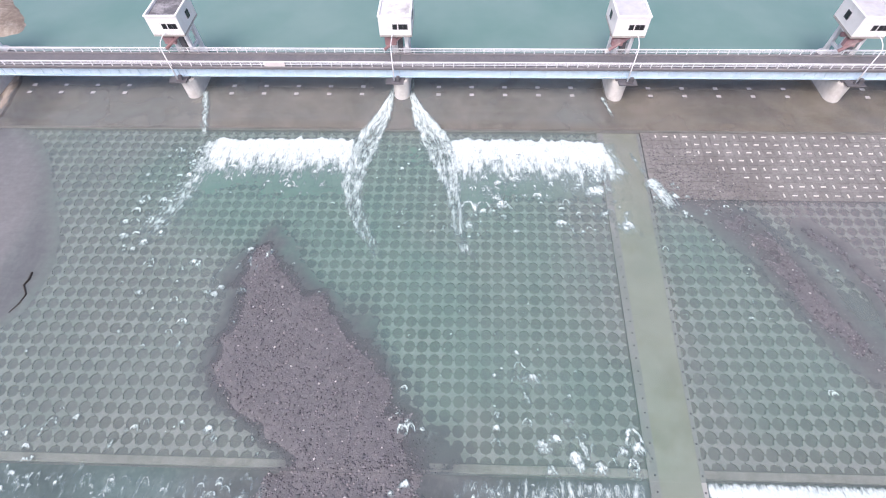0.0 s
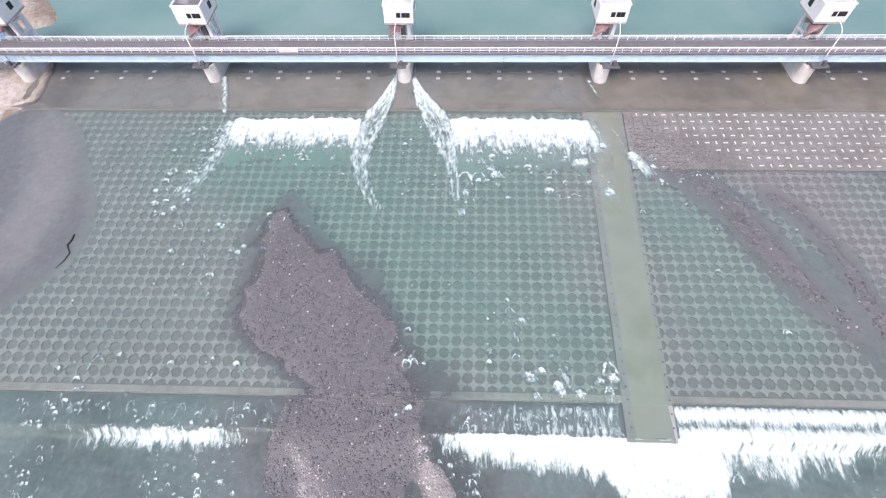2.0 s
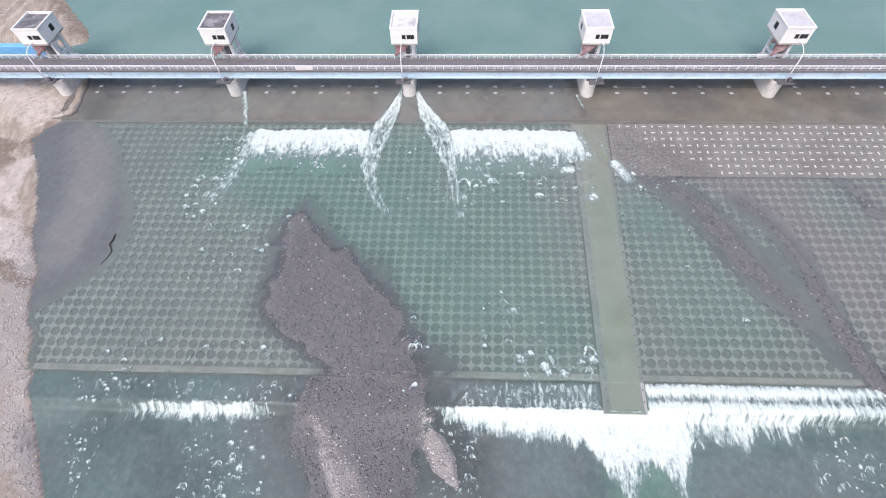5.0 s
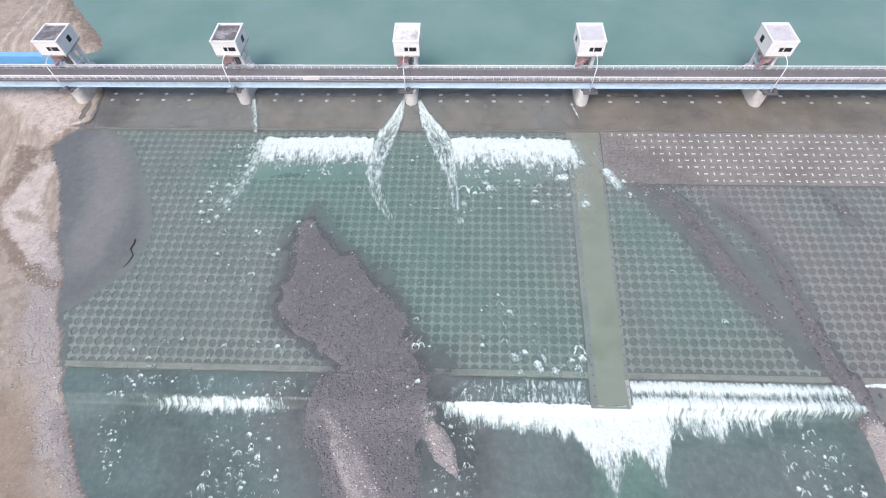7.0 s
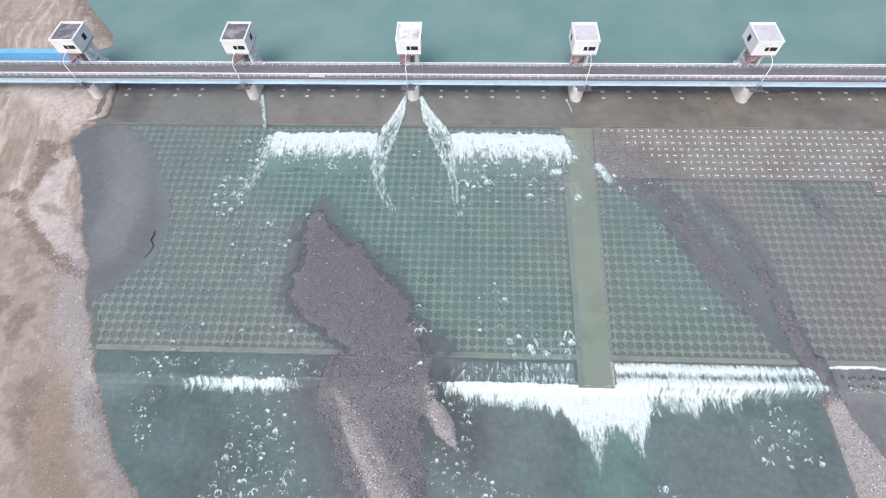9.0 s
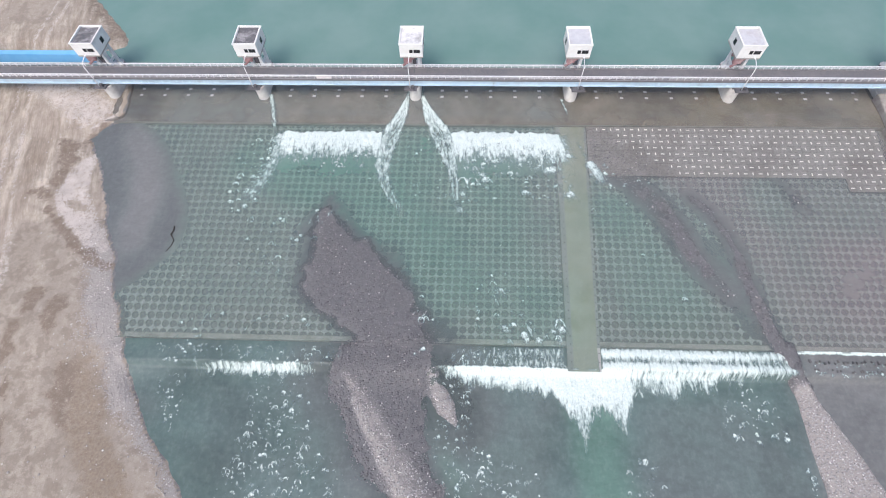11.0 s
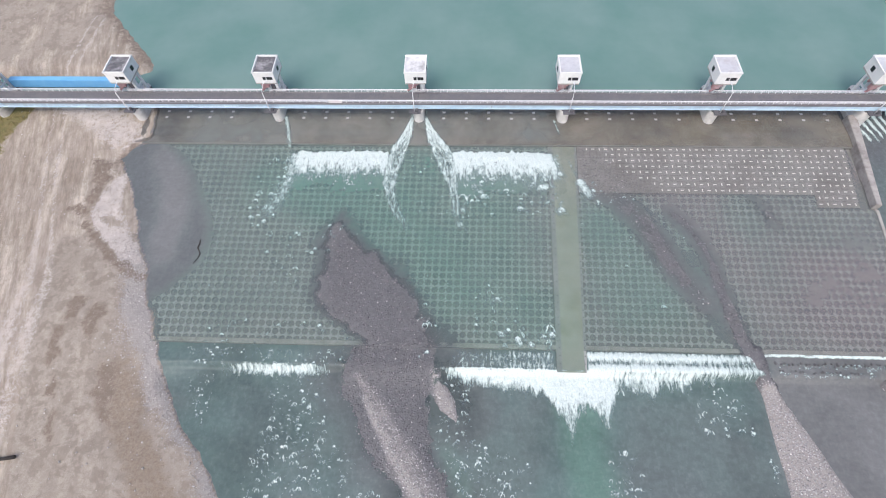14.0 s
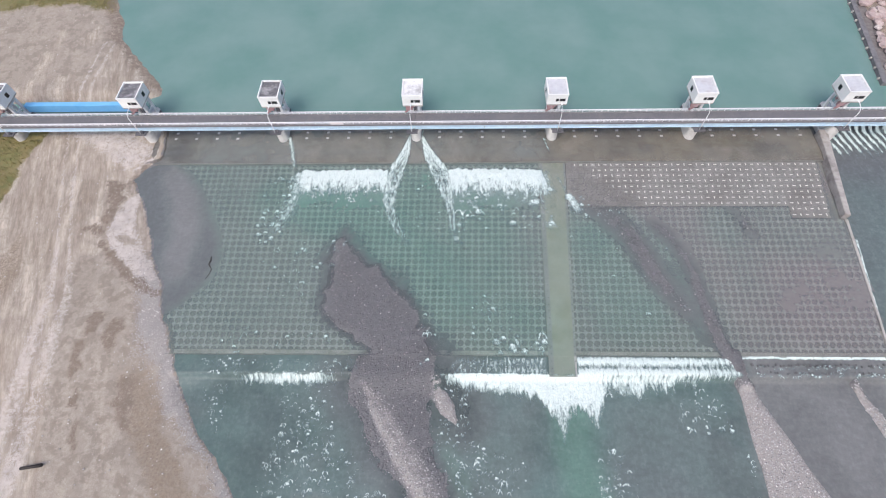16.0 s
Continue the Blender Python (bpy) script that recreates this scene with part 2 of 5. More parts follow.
    c = mix(nt, weight(sep.outputs[0], 0.1), c, dark)
    g = nt.nodes.new("ShaderNodeVertexColor")
    g.layer_name = "growth"
    gs = nt.nodes.new("ShaderNodeSeparateColor")
    nt.links.new(g.outputs[0], gs.inputs[0])
    c = mix(nt, weight(gs.outputs[0], 0.1), c, grass)
    c = mix(nt, weight(gs.outputs[1], 0.1), c, mix(nt, ramp(nt, fine, 0.35, 0.7), (0.22, 0.17, 0.13), (0.34, 0.28, 0.22)))
    c = mix(nt, weight(gs.outputs[2], 0.1), c, mix(nt, ramp(nt, mid, 0.35, 0.7), (0.62, 0.565, 0.53), (0.48, 0.43, 0.40)))
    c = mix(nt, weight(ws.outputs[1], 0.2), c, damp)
    nt.links.new(c, p.inputs["Base Color"])
    p.inputs["Roughness"].default_value = 0.92
    bump(nt, p, grain, 0.8, 0.10)
    return m


def water_material(name, deep, deep2, tint, body, gloss_rough=0.12, ripple=0.05, ripple_scale=0.8, silt=None, stretch=(1.0, 0.45, 1.0), clear_noise=0.25, lace=0.0, pale=(0.5, 0.56, 0.56), green=None):
    """Shallow turbid water: a tinted clear share over what lies below, a body colour, and a gloss by Fresnel."""
    m = bpy.data.materials.new(name)
    m.use_nodes = True
    nt = m.node_tree
    nt.nodes.remove(nt.nodes["Principled BSDF"])
    out = nt.nodes["Material Output"]
    pos = place(nt)
    mp = nt.nodes.new("ShaderNodeMapping")
    mp.inputs["Scale"].default_value = stretch
    nt.links.new(pos, mp.inputs["Vector"])
    wave = noise_tex(nt, mp.outputs[0], ripple_scale, 5.0, 0.6)
    bn = add(nt, "ShaderNodeBump", Strength=0.5, Distance=ripple)
    nt.links.new(wave, bn.inputs["Height"])
    big = noise_tex(nt, pos, 0.045, 4.0, 0.55)
    col = mix(nt, ramp(nt, big, 0.35, 0.65), deep, deep2)
    fac = nt.nodes.new("ShaderNodeMath")
    fac.operation = "MULTIPLY_ADD"
    nt.links.new(ramp(nt, noise_tex(nt, pos, 0.08, 4.0), 0.35, 0.65), fac.inputs[0])
    fac.inputs[1].default_value, fac.inputs[2].default_value = clear_noise, body - clear_noise / 2
    body_fac = fac.outputs[0]
    if silt:
        v = nt.nodes.new("ShaderNodeVertexColor")
        v.layer_name = "silt"
        sp = nt.nodes.new("ShaderNodeSeparateColor")
        nt.links.new(v.outputs[0], sp.inputs[0])
        if green:
            gv = nt.nodes.new("ShaderNodeVertexColor")
            gv.layer_name = "green"
            gp = nt.nodes.new("ShaderNodeSeparateColor")
            nt.links.new(gv.outputs[0], gp.inputs[0])
            col = mix(nt, gp.outputs[0], col, green)
        col = mix(nt, sp.outputs[0], col, silt)
        col = mix(nt, sp.outputs[2], col, (0.120, 0.128, 0.135))
        a = nt.nodes.new("ShaderNodeMath")
        a.operation, a.use_clamp = "ADD", True
        nt.links.new(body_fac, a.inputs[0])
        nt.links.new(sp.outputs[1], a.inputs[1])
        body_fac = a.outputs[0]
    mm = nt.nodes.new("ShaderNodeMapping")
    mm.inputs["Scale"].default_value = (0.75, 1.3, 1.0)
    nt.links.new(pos, mm.inputs["Vector"])
    mot = noise_tex(nt, mm.outputs[0], 0.9, 6.0, 0.7)
    col = mix(nt, ramp(nt, mot, 0.3, 0.7), col, mix(nt, 1.0, col, (1.24, 1.23, 1.22), "MULTIPLY")) if lace else col
    if lace:
        # threads of bubbles drawn out by the flow
        ln = noise_tex(nt, mp.outputs[0], 1.1, 6.0, 0.7)
        lm = nt.nodes.new("ShaderNodeMath")
        lm.operation = "MULTIPLY"
        lm.inputs[1].default_value = lace
        nt.links.new(ramp(nt, ln, 0.48, 0.72), lm.inputs[0])
        col = mix(nt, lm.outputs[0], col, pale)
    diff = nt.nodes.new("ShaderNodeBsdfDiffuse")
    nt.links.new(col, diff.inputs["Color"])
    clear = nt.nodes.new("ShaderNodeBsdfTransparent")
    clear.inputs["Color"].default_value = (*tint, 1)
    m1 = nt.nodes.new("ShaderNodeMixShader")
    nt.links.new(body_fac, m1.inputs[0])
    nt.links.new(clear.outputs[0], m1.inputs[1])
    nt.links.new(diff.outputs[0], m1.inputs[2])
    gl = add(nt, "ShaderNodeBsdfGlossy", Roughness=gloss_rough)
    nt.links.new(bn.outputs[0], gl.inputs["Normal"])
    fr = add(nt, "ShaderNodeFresnel", IOR=1.33)
    nt.links.new(bn.outputs[0], fr.inputs["Normal"])
    m2 = nt.nodes.new("ShaderNodeMixShader")
    nt.links.new(fr.outputs[0], m2.inputs[0])
    nt.links.new(m1.outputs[0], m2.inputs[1])
    nt.links.new(gl.outputs[0], m2.inputs[2])
    nt.links.new(m2.outputs[0], out.inputs["Surface"])
    return m


def foam_material(name, soft=0.25, size=1.3, power=2.3):
    """White water; the froth layer says how dense it is, noise drawn out along the flow breaks it up."""
    m, nt, p = nodes_of(name)
    pos = place(nt)
    fl = nt.nodes.new("ShaderNodeVertexColor")
    fl.layer_name = "flow"
    n = noise_tex(nt, fl.outputs[0], size, 7.0, 0.72)
    fine = noise_tex(nt, pos, 3.0, 5.0, 0.7)
    v = nt.nodes.new("ShaderNodeVertexColor")
    v.layer_name = "froth"
    sp = nt.nodes.new("ShaderNodeSeparateColor")
    nt.links.new(v.outputs[0], sp.inputs[0])
    k = nt.nodes.new("ShaderNodeMath")
    k.operation = "MULTIPLY_ADD"
    k.inputs[1].default_value = power
    nt.links.new(n, k.inputs[0])
    nt.links.new(sp.outputs[0], k.inputs[2])
    mid = 0.5 + power / 2
    nt.links.new(ramp(nt, k.outputs[0], mid - soft, mid + soft), p.inputs["Alpha"])
    # greyer tones in the bump's hollows paint shading into the white
    nt.links.new(mix(nt, ramp(nt, k.outputs[0], mid - 0.2, mid + 0.42), (0.36, 0.48, 0.47), mix(nt, ramp(nt, fine, 0.35, 0.65), (0.54, 0.63, 0.61), (0.78, 0.84, 0.815))), p.inputs["Base Color"])
    p.inputs["Roughness"].default_value = 0.6
    bump(nt, p, fine, 0.6, 0.12)
    return m


GROUND = ground_material()
W_FIELD = water_material("field_water", (0.196, 0.256, 0.240), (0.222, 0.285, 0.268), (0.93, 0.96, 0.955), 0.47, silt=(0.268, 0.248, 0.254), lace=0.08, clear_noise=0.08, green=(0.158, 0.282, 0.246))
# the pool's two slow tones stand in for pale cloud reflections
W_POOL = water_material("pool_water", (0.155, 0.268, 0.248), (0.205, 0.31, 0.292), (0.6, 0.8, 0.75), 0.97, 0.18, 0.03, 0.25, clear_noise=0.0)
W_DOWN = water_material("tail_water", (0.114, 0.150, 0.150), (0.122, 0.180, 0.171), (0.55, 0.7, 0.68), 0.80, 0.15, 0.10, 0.6, silt=(0.186, 0.184, 0.187), lace=0.12, stretch=(1.0, 0.7, 1.0), green=(0.13, 0.215, 0.185))
W_APRON = water_material("apron_water", (0.25, 0.235, 0.204), (0.215, 0.195, 0.158), (0.94, 0.93, 0.91), 0.50, 0.12, 0.03, 0.9, silt=(0.235, 0.255, 0.248))
FOAM = foam_material("foam", 0.30, 1.6)
FOAM_FINE = foam_material("fine_foam", 0.32, 3.2)


# ---- building helpers ----
def mesh_of(name, verts, faces, material, smooth_shade=False):
    me = bpy.data.meshes.new(name)
    me.from_pydata([tuple(map(float, v)) for v in verts], [], [tuple(map(int, f)) for f in faces])
    me.materials.append(material)
    if smooth_shade:
        me.polygons.foreach_set("use_smooth", [True] * len(me.polygons))
    me.update()
    return me


def child(name, me, parent, m=None, label=""):
    ob = new(name, me)
    ob.parent = parent
    if m is not None:
        ob.matrix_basis = m
    if label:
        ob["label"] = label
    return ob


def box_mesh(name, x0, x1, y0, y1, z0, z1, material, bev=0.0):
    bm = bmesh.new()
    bmesh.ops.create_cube(bm, size=1.0)
    for v in bm.verts:
        v.co = ((x0 + x1) / 2 + v.co.x * (x1 - x0), (y0 + y1) / 2 + v.co.y * (y1 - y0), (z0 + z1) / 2 + v.co.z * (z1 - z0))
    if bev:
        bmesh.ops.bevel(bm, geom=list(bm.edges), offset=bev, segments=1, affect="EDGES")
    me = bpy.data.meshes.new(name)
    bm.to_mesh(me)
    bm.free()
    me.materials.append(material)
    return me


def prism_mesh(name, outline, z0, z1, material, bev=0.0):
    """An outline in plan (counter-clockwise) drawn up from z0 to z1."""
    bm = bmesh.new()
    lo = [bm.verts.new((x, y, z0)) for x, y in outline]
    hi = [bm.verts.new((x, y, z1)) for x, y in outline]
    bm.faces.new(hi)
    bm.faces.new(lo[::-1])
    n = len(outline)
    for i in range(n):
        bm.faces.new((lo[i], lo[(i + 1) % n], hi[(i + 1) % n], hi[i]))
    if bev:
        top = [e for e in bm.edges if all(v.co.z > z1 - 1e-4 for v in e.verts)]
        bmesh.ops.bevel(bm, geom=top, offset=bev, segments=2, affect="EDGES")
    me = bpy.data.meshes.new(name)
    bm.to_mesh(me)
    bm.free()
    me.materials.append(material)
    return me


def tube_mesh(name, pts, r, material, sides=8):
    verts, faces = [], []
    for i, p in enumerate(pts):
        p = Vector(p)
        a = Vector(pts[max(i - 1, 0)])
        b = Vector(pts[min(i + 1, len(pts) - 1)])
        q = (b - a).normalized().to_track_quat("Z", "Y")
        rr = r[i] if isinstance(r, (list, tuple)) else r
        for k in range(sides):
            t = 2 * math.pi * k / sides
            verts.append(p + q @ Vector((rr * math.cos(t), rr * math.sin(t), 0)))
    for i in range(len(pts) - 1):
        for k in range(sides):
            faces.append((i * sides + k, i * sides + (k + 1) % sides, (i + 1) * sides + (k + 1) % sides, (i + 1) * sides + k))
    faces.append(tuple(range(sides))[::-1])
    faces.append(tuple((len(pts) - 1) * sides + k for k in range(sides)))
    return mesh_of(name, verts, faces, material, True)


def grid_mesh(name, xs, ys, zfun, material, keep=None, attrs=None):
    """A sheet over a grid; zfun(X, Y) gives its height, keep(X, Y) which vertices stay, attrs the vertex colours."""
    X, Y = np.meshgrid(xs, ys)
    Z = zfun(X, Y)
    nx, ny = len(xs), len(ys)
    idx = np.arange(nx * ny).reshape(ny, nx)
    quads = np.stack([idx[:-1, :-1], idx[:-1, 1:], idx[1:, 1:], idx[1:, :-1]], -1).reshape(-1, 4)
    V = np.stack([X, Y, Z], -1).reshape(-1, 3)
    cols = {k: f(X, Y) for k, f in (attrs or {}).items()}
    if keep is not None:
        ok = keep(X, Y).reshape(-1)
        quads = quads[ok[quads].all(1)]
        used = np.unique(quads)
        remap = np.zeros(len(V), int)
        remap[used] = np.arange(len(used))
        V, quads = V[used], remap[quads]
        cols = {k: [c.reshape(-1)[used] for c in cc] for k, cc in cols.items()}
    me = bpy.data.meshes.new(name)
    me.vertices.add(len(V))
    me.vertices.foreach_set("co", V.astype(np.float32).reshape(-1))
    me.loops.add(quads.size)
    me.loops.foreach_set("vertex_index", quads.reshape(-1).astype(np.int32))
    me.polygons.add(len(quads))
    me.polygons.foreach_set("loop_start", np.arange(0, quads.size, 4, dtype=np.int32))
    me.polygons.foreach_set("use_smooth", np.ones(len(quads), bool))
    for k, cc in cols.items():
        at = me.attributes.new(k, "FLOAT_COLOR", "POINT")
        rgba = np.ones((len(V), 4), np.float32)
        for c in range(3):
            rgba[:, c] = np.broadcast_to(cc[c], V.shape[:1] if keep is not None else X.shape).reshape(-1)
        at.data.foreach_set("color", rgba.reshape(-1))
    me.materials.append(material)
    me.update(calc_edges=True)
    me.validate()
    return me


# ---- plan ----
SPAN = 40.0
PIERS = [-160.0, -120.0, -80.0, -40.0, 0.0, 40.0, 80.0, 120.0, 160.0]
FIELD_TOP, FIELD_END = -19.2, -75.1       # upstream edge and sill of the block field
Z_APRON, Z_BED, Z_CROSS, Z_FIELD_W = -0.15, -1.15, -0.90, -0.60
Z_POOL, Z_TAIL = 2.4, -2.6
CP_ROW, CP_COL, FAN_OUT = 1.825, 1.767, 0.0014   # pitch of the cross blocks, and how it widens upstream


def strip_left(y):
    return 35.5 + (y + 19.2) * 0.042


def strip_right(y):
    return 43.1 + (y + 19.2) * 0.063


def field_right(y):
    return 114.9 + (y + 44) * 0.15 if y < -44 else 114.9 + (y + 44) * 0.02


SHORE_Y = [-400, -125, -106, -100, -93, -79, -66, -57, -46, -37, -29, -25, -21.5, -18, -8, 3, 13, 33, 60, 120, 400]
SHORE_X = [40, -20, -33, -38.6, -45.5, -53.3, -59.8, -63.3, -69.4, -73.3, -79, -82, -80, -75.2, -76.6, -79.3, -84.3, -102.4, -113.5, -128, -150]


def shore(y):
    return np.interp(y, SHORE_Y, SHORE_X)


# waterline of the mid island, left and right
ISL_Y = [-125, -104, -100, -95.5, -85, -80, -77, -75, -71, -68, -60, -54, -51, -46, -41, -37]
ISL_L = [7, 2.2, -3.4, -6.8, -12.4, -13.2, -11.2, -7.6, -13.0, -17.4, -20.4, -20.8, -20.5, -19.2, -16.8, -13.0]
ISL_R = [19, 10.5, 8.6, 6.6, 6.2, 7.6, 7.2, 6.4, 4.4, 2.6, -3.4, -8.0, -12.0, -16.4, -20.0, -24.0]
BAR_1 = [(47.5, -33.0), (52.2, -36.8), (56.6, -42.5), (59.4, -48.6), (61.9, -55.0), (64.2, -59.6), (67.5, -64.5)]
BAR_2 = [(64.5, -40.5), (67.4, -43.9), (69.9, -49.9), (71.3, -55.7), (71.6, -61.2), (72.1, -67.7), (73.3, -73.4), (74.8, -77.5)]
BAR_5 = [(84, -33.5), (86, -36.6), (87.8, -40.5), (88.6, -43.2)]
BAR_8 = [(10.9, -91.4), (13.4, -97.8), (16.2, -104), (20, -112)]
FAN_Y = [-70, -66, -63.5, -59.2, -56.3, -50.3, -43.9, -37.3, -29.3, -22.8, -18.5, -14]
FAN_R = [-64, -60, -56.5, -53.4, -51.3, -50.2, -51.2, -55.5, -59.2, -65.0, -71.5, -74]
BAR_3 = [(75.5, -75.2), (75.8, -79), (77.0, -84), (78.7, -92.7), (80.2, -100), (81.2, -105), (86, -125)]
BAR_4 = [(100.6, -80.5), (101.8, -85), (104.6, -92.4), (111, -106)]
BAR_6 = [(71.3, -90), (72.3, -103), (75, -114)]
BAR_7 = [(89.8, -83.9), (92, -87.8), (93.8, -91.4)]
PALE_1 = [(-9.7, -82), (-4.0, -89.5), (1.6, -98.5), (6, -105.5), (13, -118)]
PALE_1C = [(-7.6, -86.5), (-4.2, -92), (-0.2, -98.5), (4.5, -105)]
PALE_2 = [(6.7, -80.9), (8.4, -84.8), (10.0, -87.6), (11.6, -90.2)]


def fall(x, y):
    """Share of the drop below the shelf still to come: short at the sides, a long riffle over the island."""
    mid = np.maximum(smooth(-14.5, -11.5, x) * smooth(10.0, 8.0, x), smooth(-34, -62, x))
    return smooth(-81.3, -79.9, y) * (1 - mid) + smooth(-85.0, -79.6, y) * mid


def water_level(x, y):
    return np.where(y > -75.8, Z_FIELD_W, Z_TAIL + 1.62 * fall(x, y))


def island_reach(x, y):
    """Metres inside the waterline of the mid island; the side away from the bank runs out more gently."""
    wob = (fbm(x * 0.14, y * 0.14, 21) - 0.5) * 4.4 + (fbm(x * 0.55, y * 0.55, 8) - 0.5) * 2.8
    slack = np.where(y > -76, 0.62, 1.0)
    e = np.minimum(x - np.interp(y, ISL_Y, ISL_L), (np.interp(y, ISL_Y, ISL_R) - x) * slack)
    return np.where(y > -36.5, -9.0, e + wob)


def fan_reach(x, y):
    """Metres inside the edge of the drowned silt fan beside the bank."""
    wob = (fbm(x * 0.12, y * 0.12, 22) - 0.5) * 1.8
    return np.minimum(np.interp(y, FAN_Y, FAN_R) - x, (-17.5 - y) * 1.2) + wob


def bed(y):
    return -1.7 + (smooth(-75.5, -82, y)) * -2.0


def layers(X, Y):
    """Height and cover of the one sheet of ground."""
    n1, n2 = fbm(X * 0.05, Y * 0.05, 3), fbm(X * 0.4, Y * 0.4, 8)
    wob = (fbm(X * 0.12, Y * 0.12, 21) - 0.5) * 5 + (n2 - 0.5) * 2.0
    z = bed(Y) + (n2 - 0.5) * 0.25
    dark, pale, silt = np.zeros(X.shape), np.zeros(X.shape), np.ones(X.shape)
    # left silt fan under shallow water
    fan = fan_reach(X, Y)
    z = np.where(fan > -4, np.maximum(z, Z_FIELD_W - 0.10 - 0.6 * smooth(4, -2, fan) + 0.05 * n1), z)
    dark = np.maximum(dark, smooth(-2, 2, fan) * 0.5)
    # mid island
    e = island_reach(X, Y)
    z = np.where(e > -6, np.maximum(z, water_level(X, Y) + np.clip(e * 0.13, -0.8, 0.32) + (n2 - 0.5) * 0.20), z)
    dark = np.maximum(dark, smooth(-3.5, -1.0, e))
    def along(pts, widths):
        d, a = line_dist(X, Y, pts)
        return d, np.interp(a * (len(pts) - 1), range(len(pts)), widths)

    low = Z_TAIL - 0.45
    for pts, ws, rag, amt in ((PALE_1, (0.6, 3.4, 5.0, 4.6, 6), 1.0, 0.5), (PALE_1C, (0.8, 1.6, 2.0, 2.0), 0.6, 0.8), (PALE_2, (0.9, 2.5, 2.7, 0.9), 0.2, 0.74)):
        d, w = along(pts, ws)
        k = smooth(w * 1.15, w * 0.25, d + wob * 0.35 * rag)
        z = np.where(k > 0.01, np.maximum(z, low + k * 0.85 + (n2 - 0.5) * 0.2), z)
        pale = np.maximum(pale, k * amt * (0.75 + 0.5 * n2))
        dark = np.maximum(dark * (1 - k * 0.8), smooth(w * 1.7, w * 1.1, d + wob * 0.4) * (1 - k) * 0.7 * (1 - pale))
    # right bars
    for pts, ws, h, pl in ((BAR_1, (2.6, 4.2, 5.0, 4.8, 4.4, 3.6, 2.2), 0.21, 0), (BAR_2, (1.0, 1.8, 2.5, 2.9, 3.0, 2.8, 2.2, 1.7), 0.25, 0), (BAR_5, (0.7, 1.2, 1.2, 0.7), 0.22, 0), (BAR_8, (0.9, 1.4, 1.8, 2.4), 0.02, 0), (BAR_6, (1.0, 2.6, 5.0), -0.05, 0), (BAR_7, (0.8, 1.0, 0.6), 0.0, 0),
                           (BAR_3, (1.4, 1.6, 2.5, 4.8, 6.3, 7.6, 11.5), 0.55, 1), (BAR_4, (0.7, 1.7, 2.2, 4.0), 0.45, 1)):
        d, w = along(pts, ws)
        k = smooth(w * 1.15, w * (0.55 if pl else 0.25), d + wob * 0.16 * pl + wob * 0.45 * (1 - pl))
        b2 = -1.15 - 2.0 * smooth(-77.0, -84.5 if pl else -80.0, Y)
        z = np.where(k > 0.01, np.maximum(z, b2 + k * (h + 0.35) + (n2 - 0.5) * 0.15), z)
        if pl:
            kk = k * smooth(-78.5, -84, Y + (n2 - 0.5) * 4)
            pale = np.maximum(pale, kk)
            dark = np.maximum(dark * (1 - kk), np.maximum(k, smooth(w * 1.35, w * 0.95, d) * 0.8) * (1 - kk))
        else:
            dark = np.maximum(dark, k)
    # silt between the two side bars
    fill = smooth(5.5, 2.5, line_dist(X, Y, [(65.5, -54), (68.5, -62), (71, -70)])[0] + wob * 0.3)
    z = np.where(fill > 0.01, np.maximum(z, -1.3 + fill * 0.52), z)
    # left bank
    d = shore(Y) - X + wob * 0.55 * (1 - 0.8 * smooth(-25, -19, Y) * smooth(8, 2, Y))
    level = water_level(X, Y) + 0.6 * smooth(-22, -16, Y)
    level = level + (Z_FIELD_W - 2.0 * smooth(-68, -96, Y) - level) * smooth(0, 3, d)
    level = level + (Z_POOL - level) * smooth(-1, 8, Y)
    land = level + 1.7 * (1 - np.exp(-np.maximum(d, 0) / 7)) + 0.35 * np.minimum(d, 0) + (n2 - 0.5) * 0.25 + (n1 - 0.5) * 0.5 * smooth(2, 20, d)
    z = np.where(d > -12, np.maximum(z, land), z)
    on = smooth(-0.8, 0.2, d)
    silt = silt * (1 - on)
    dark = np.where(d > 0, 0, dark) + smooth(-1.2, -0.2, d) * smooth(0.7, 0.2, d) * 0.9
    edge = smooth(0.1, 1.2, d) * smooth(8.5, 2.0, d + (n1 - 0.5) * 14 + wob * 0.6) * smooth(-46, -56, Y + wob)
    pale = np.maximum(pale, edge)
    # right bank and upstream bed
    right = smooth(143, 150, X) * smooth(-160, -100, Y) + smooth(150, 190, X)
    z = np.maximum(z, -1.7 + 5.5 * np.clip(right, 0, 1) - 3 * (1 - np.clip(right, 0, 1)))
    silt = silt * (1 - np.clip(right, 0, 1))
    hill = smooth(250, 1400, np.hypot(X, Y))
    z = z + hill * 60 * fbm(X * 0.002, Y * 0.002, 40)
    return z, dark, pale, silt


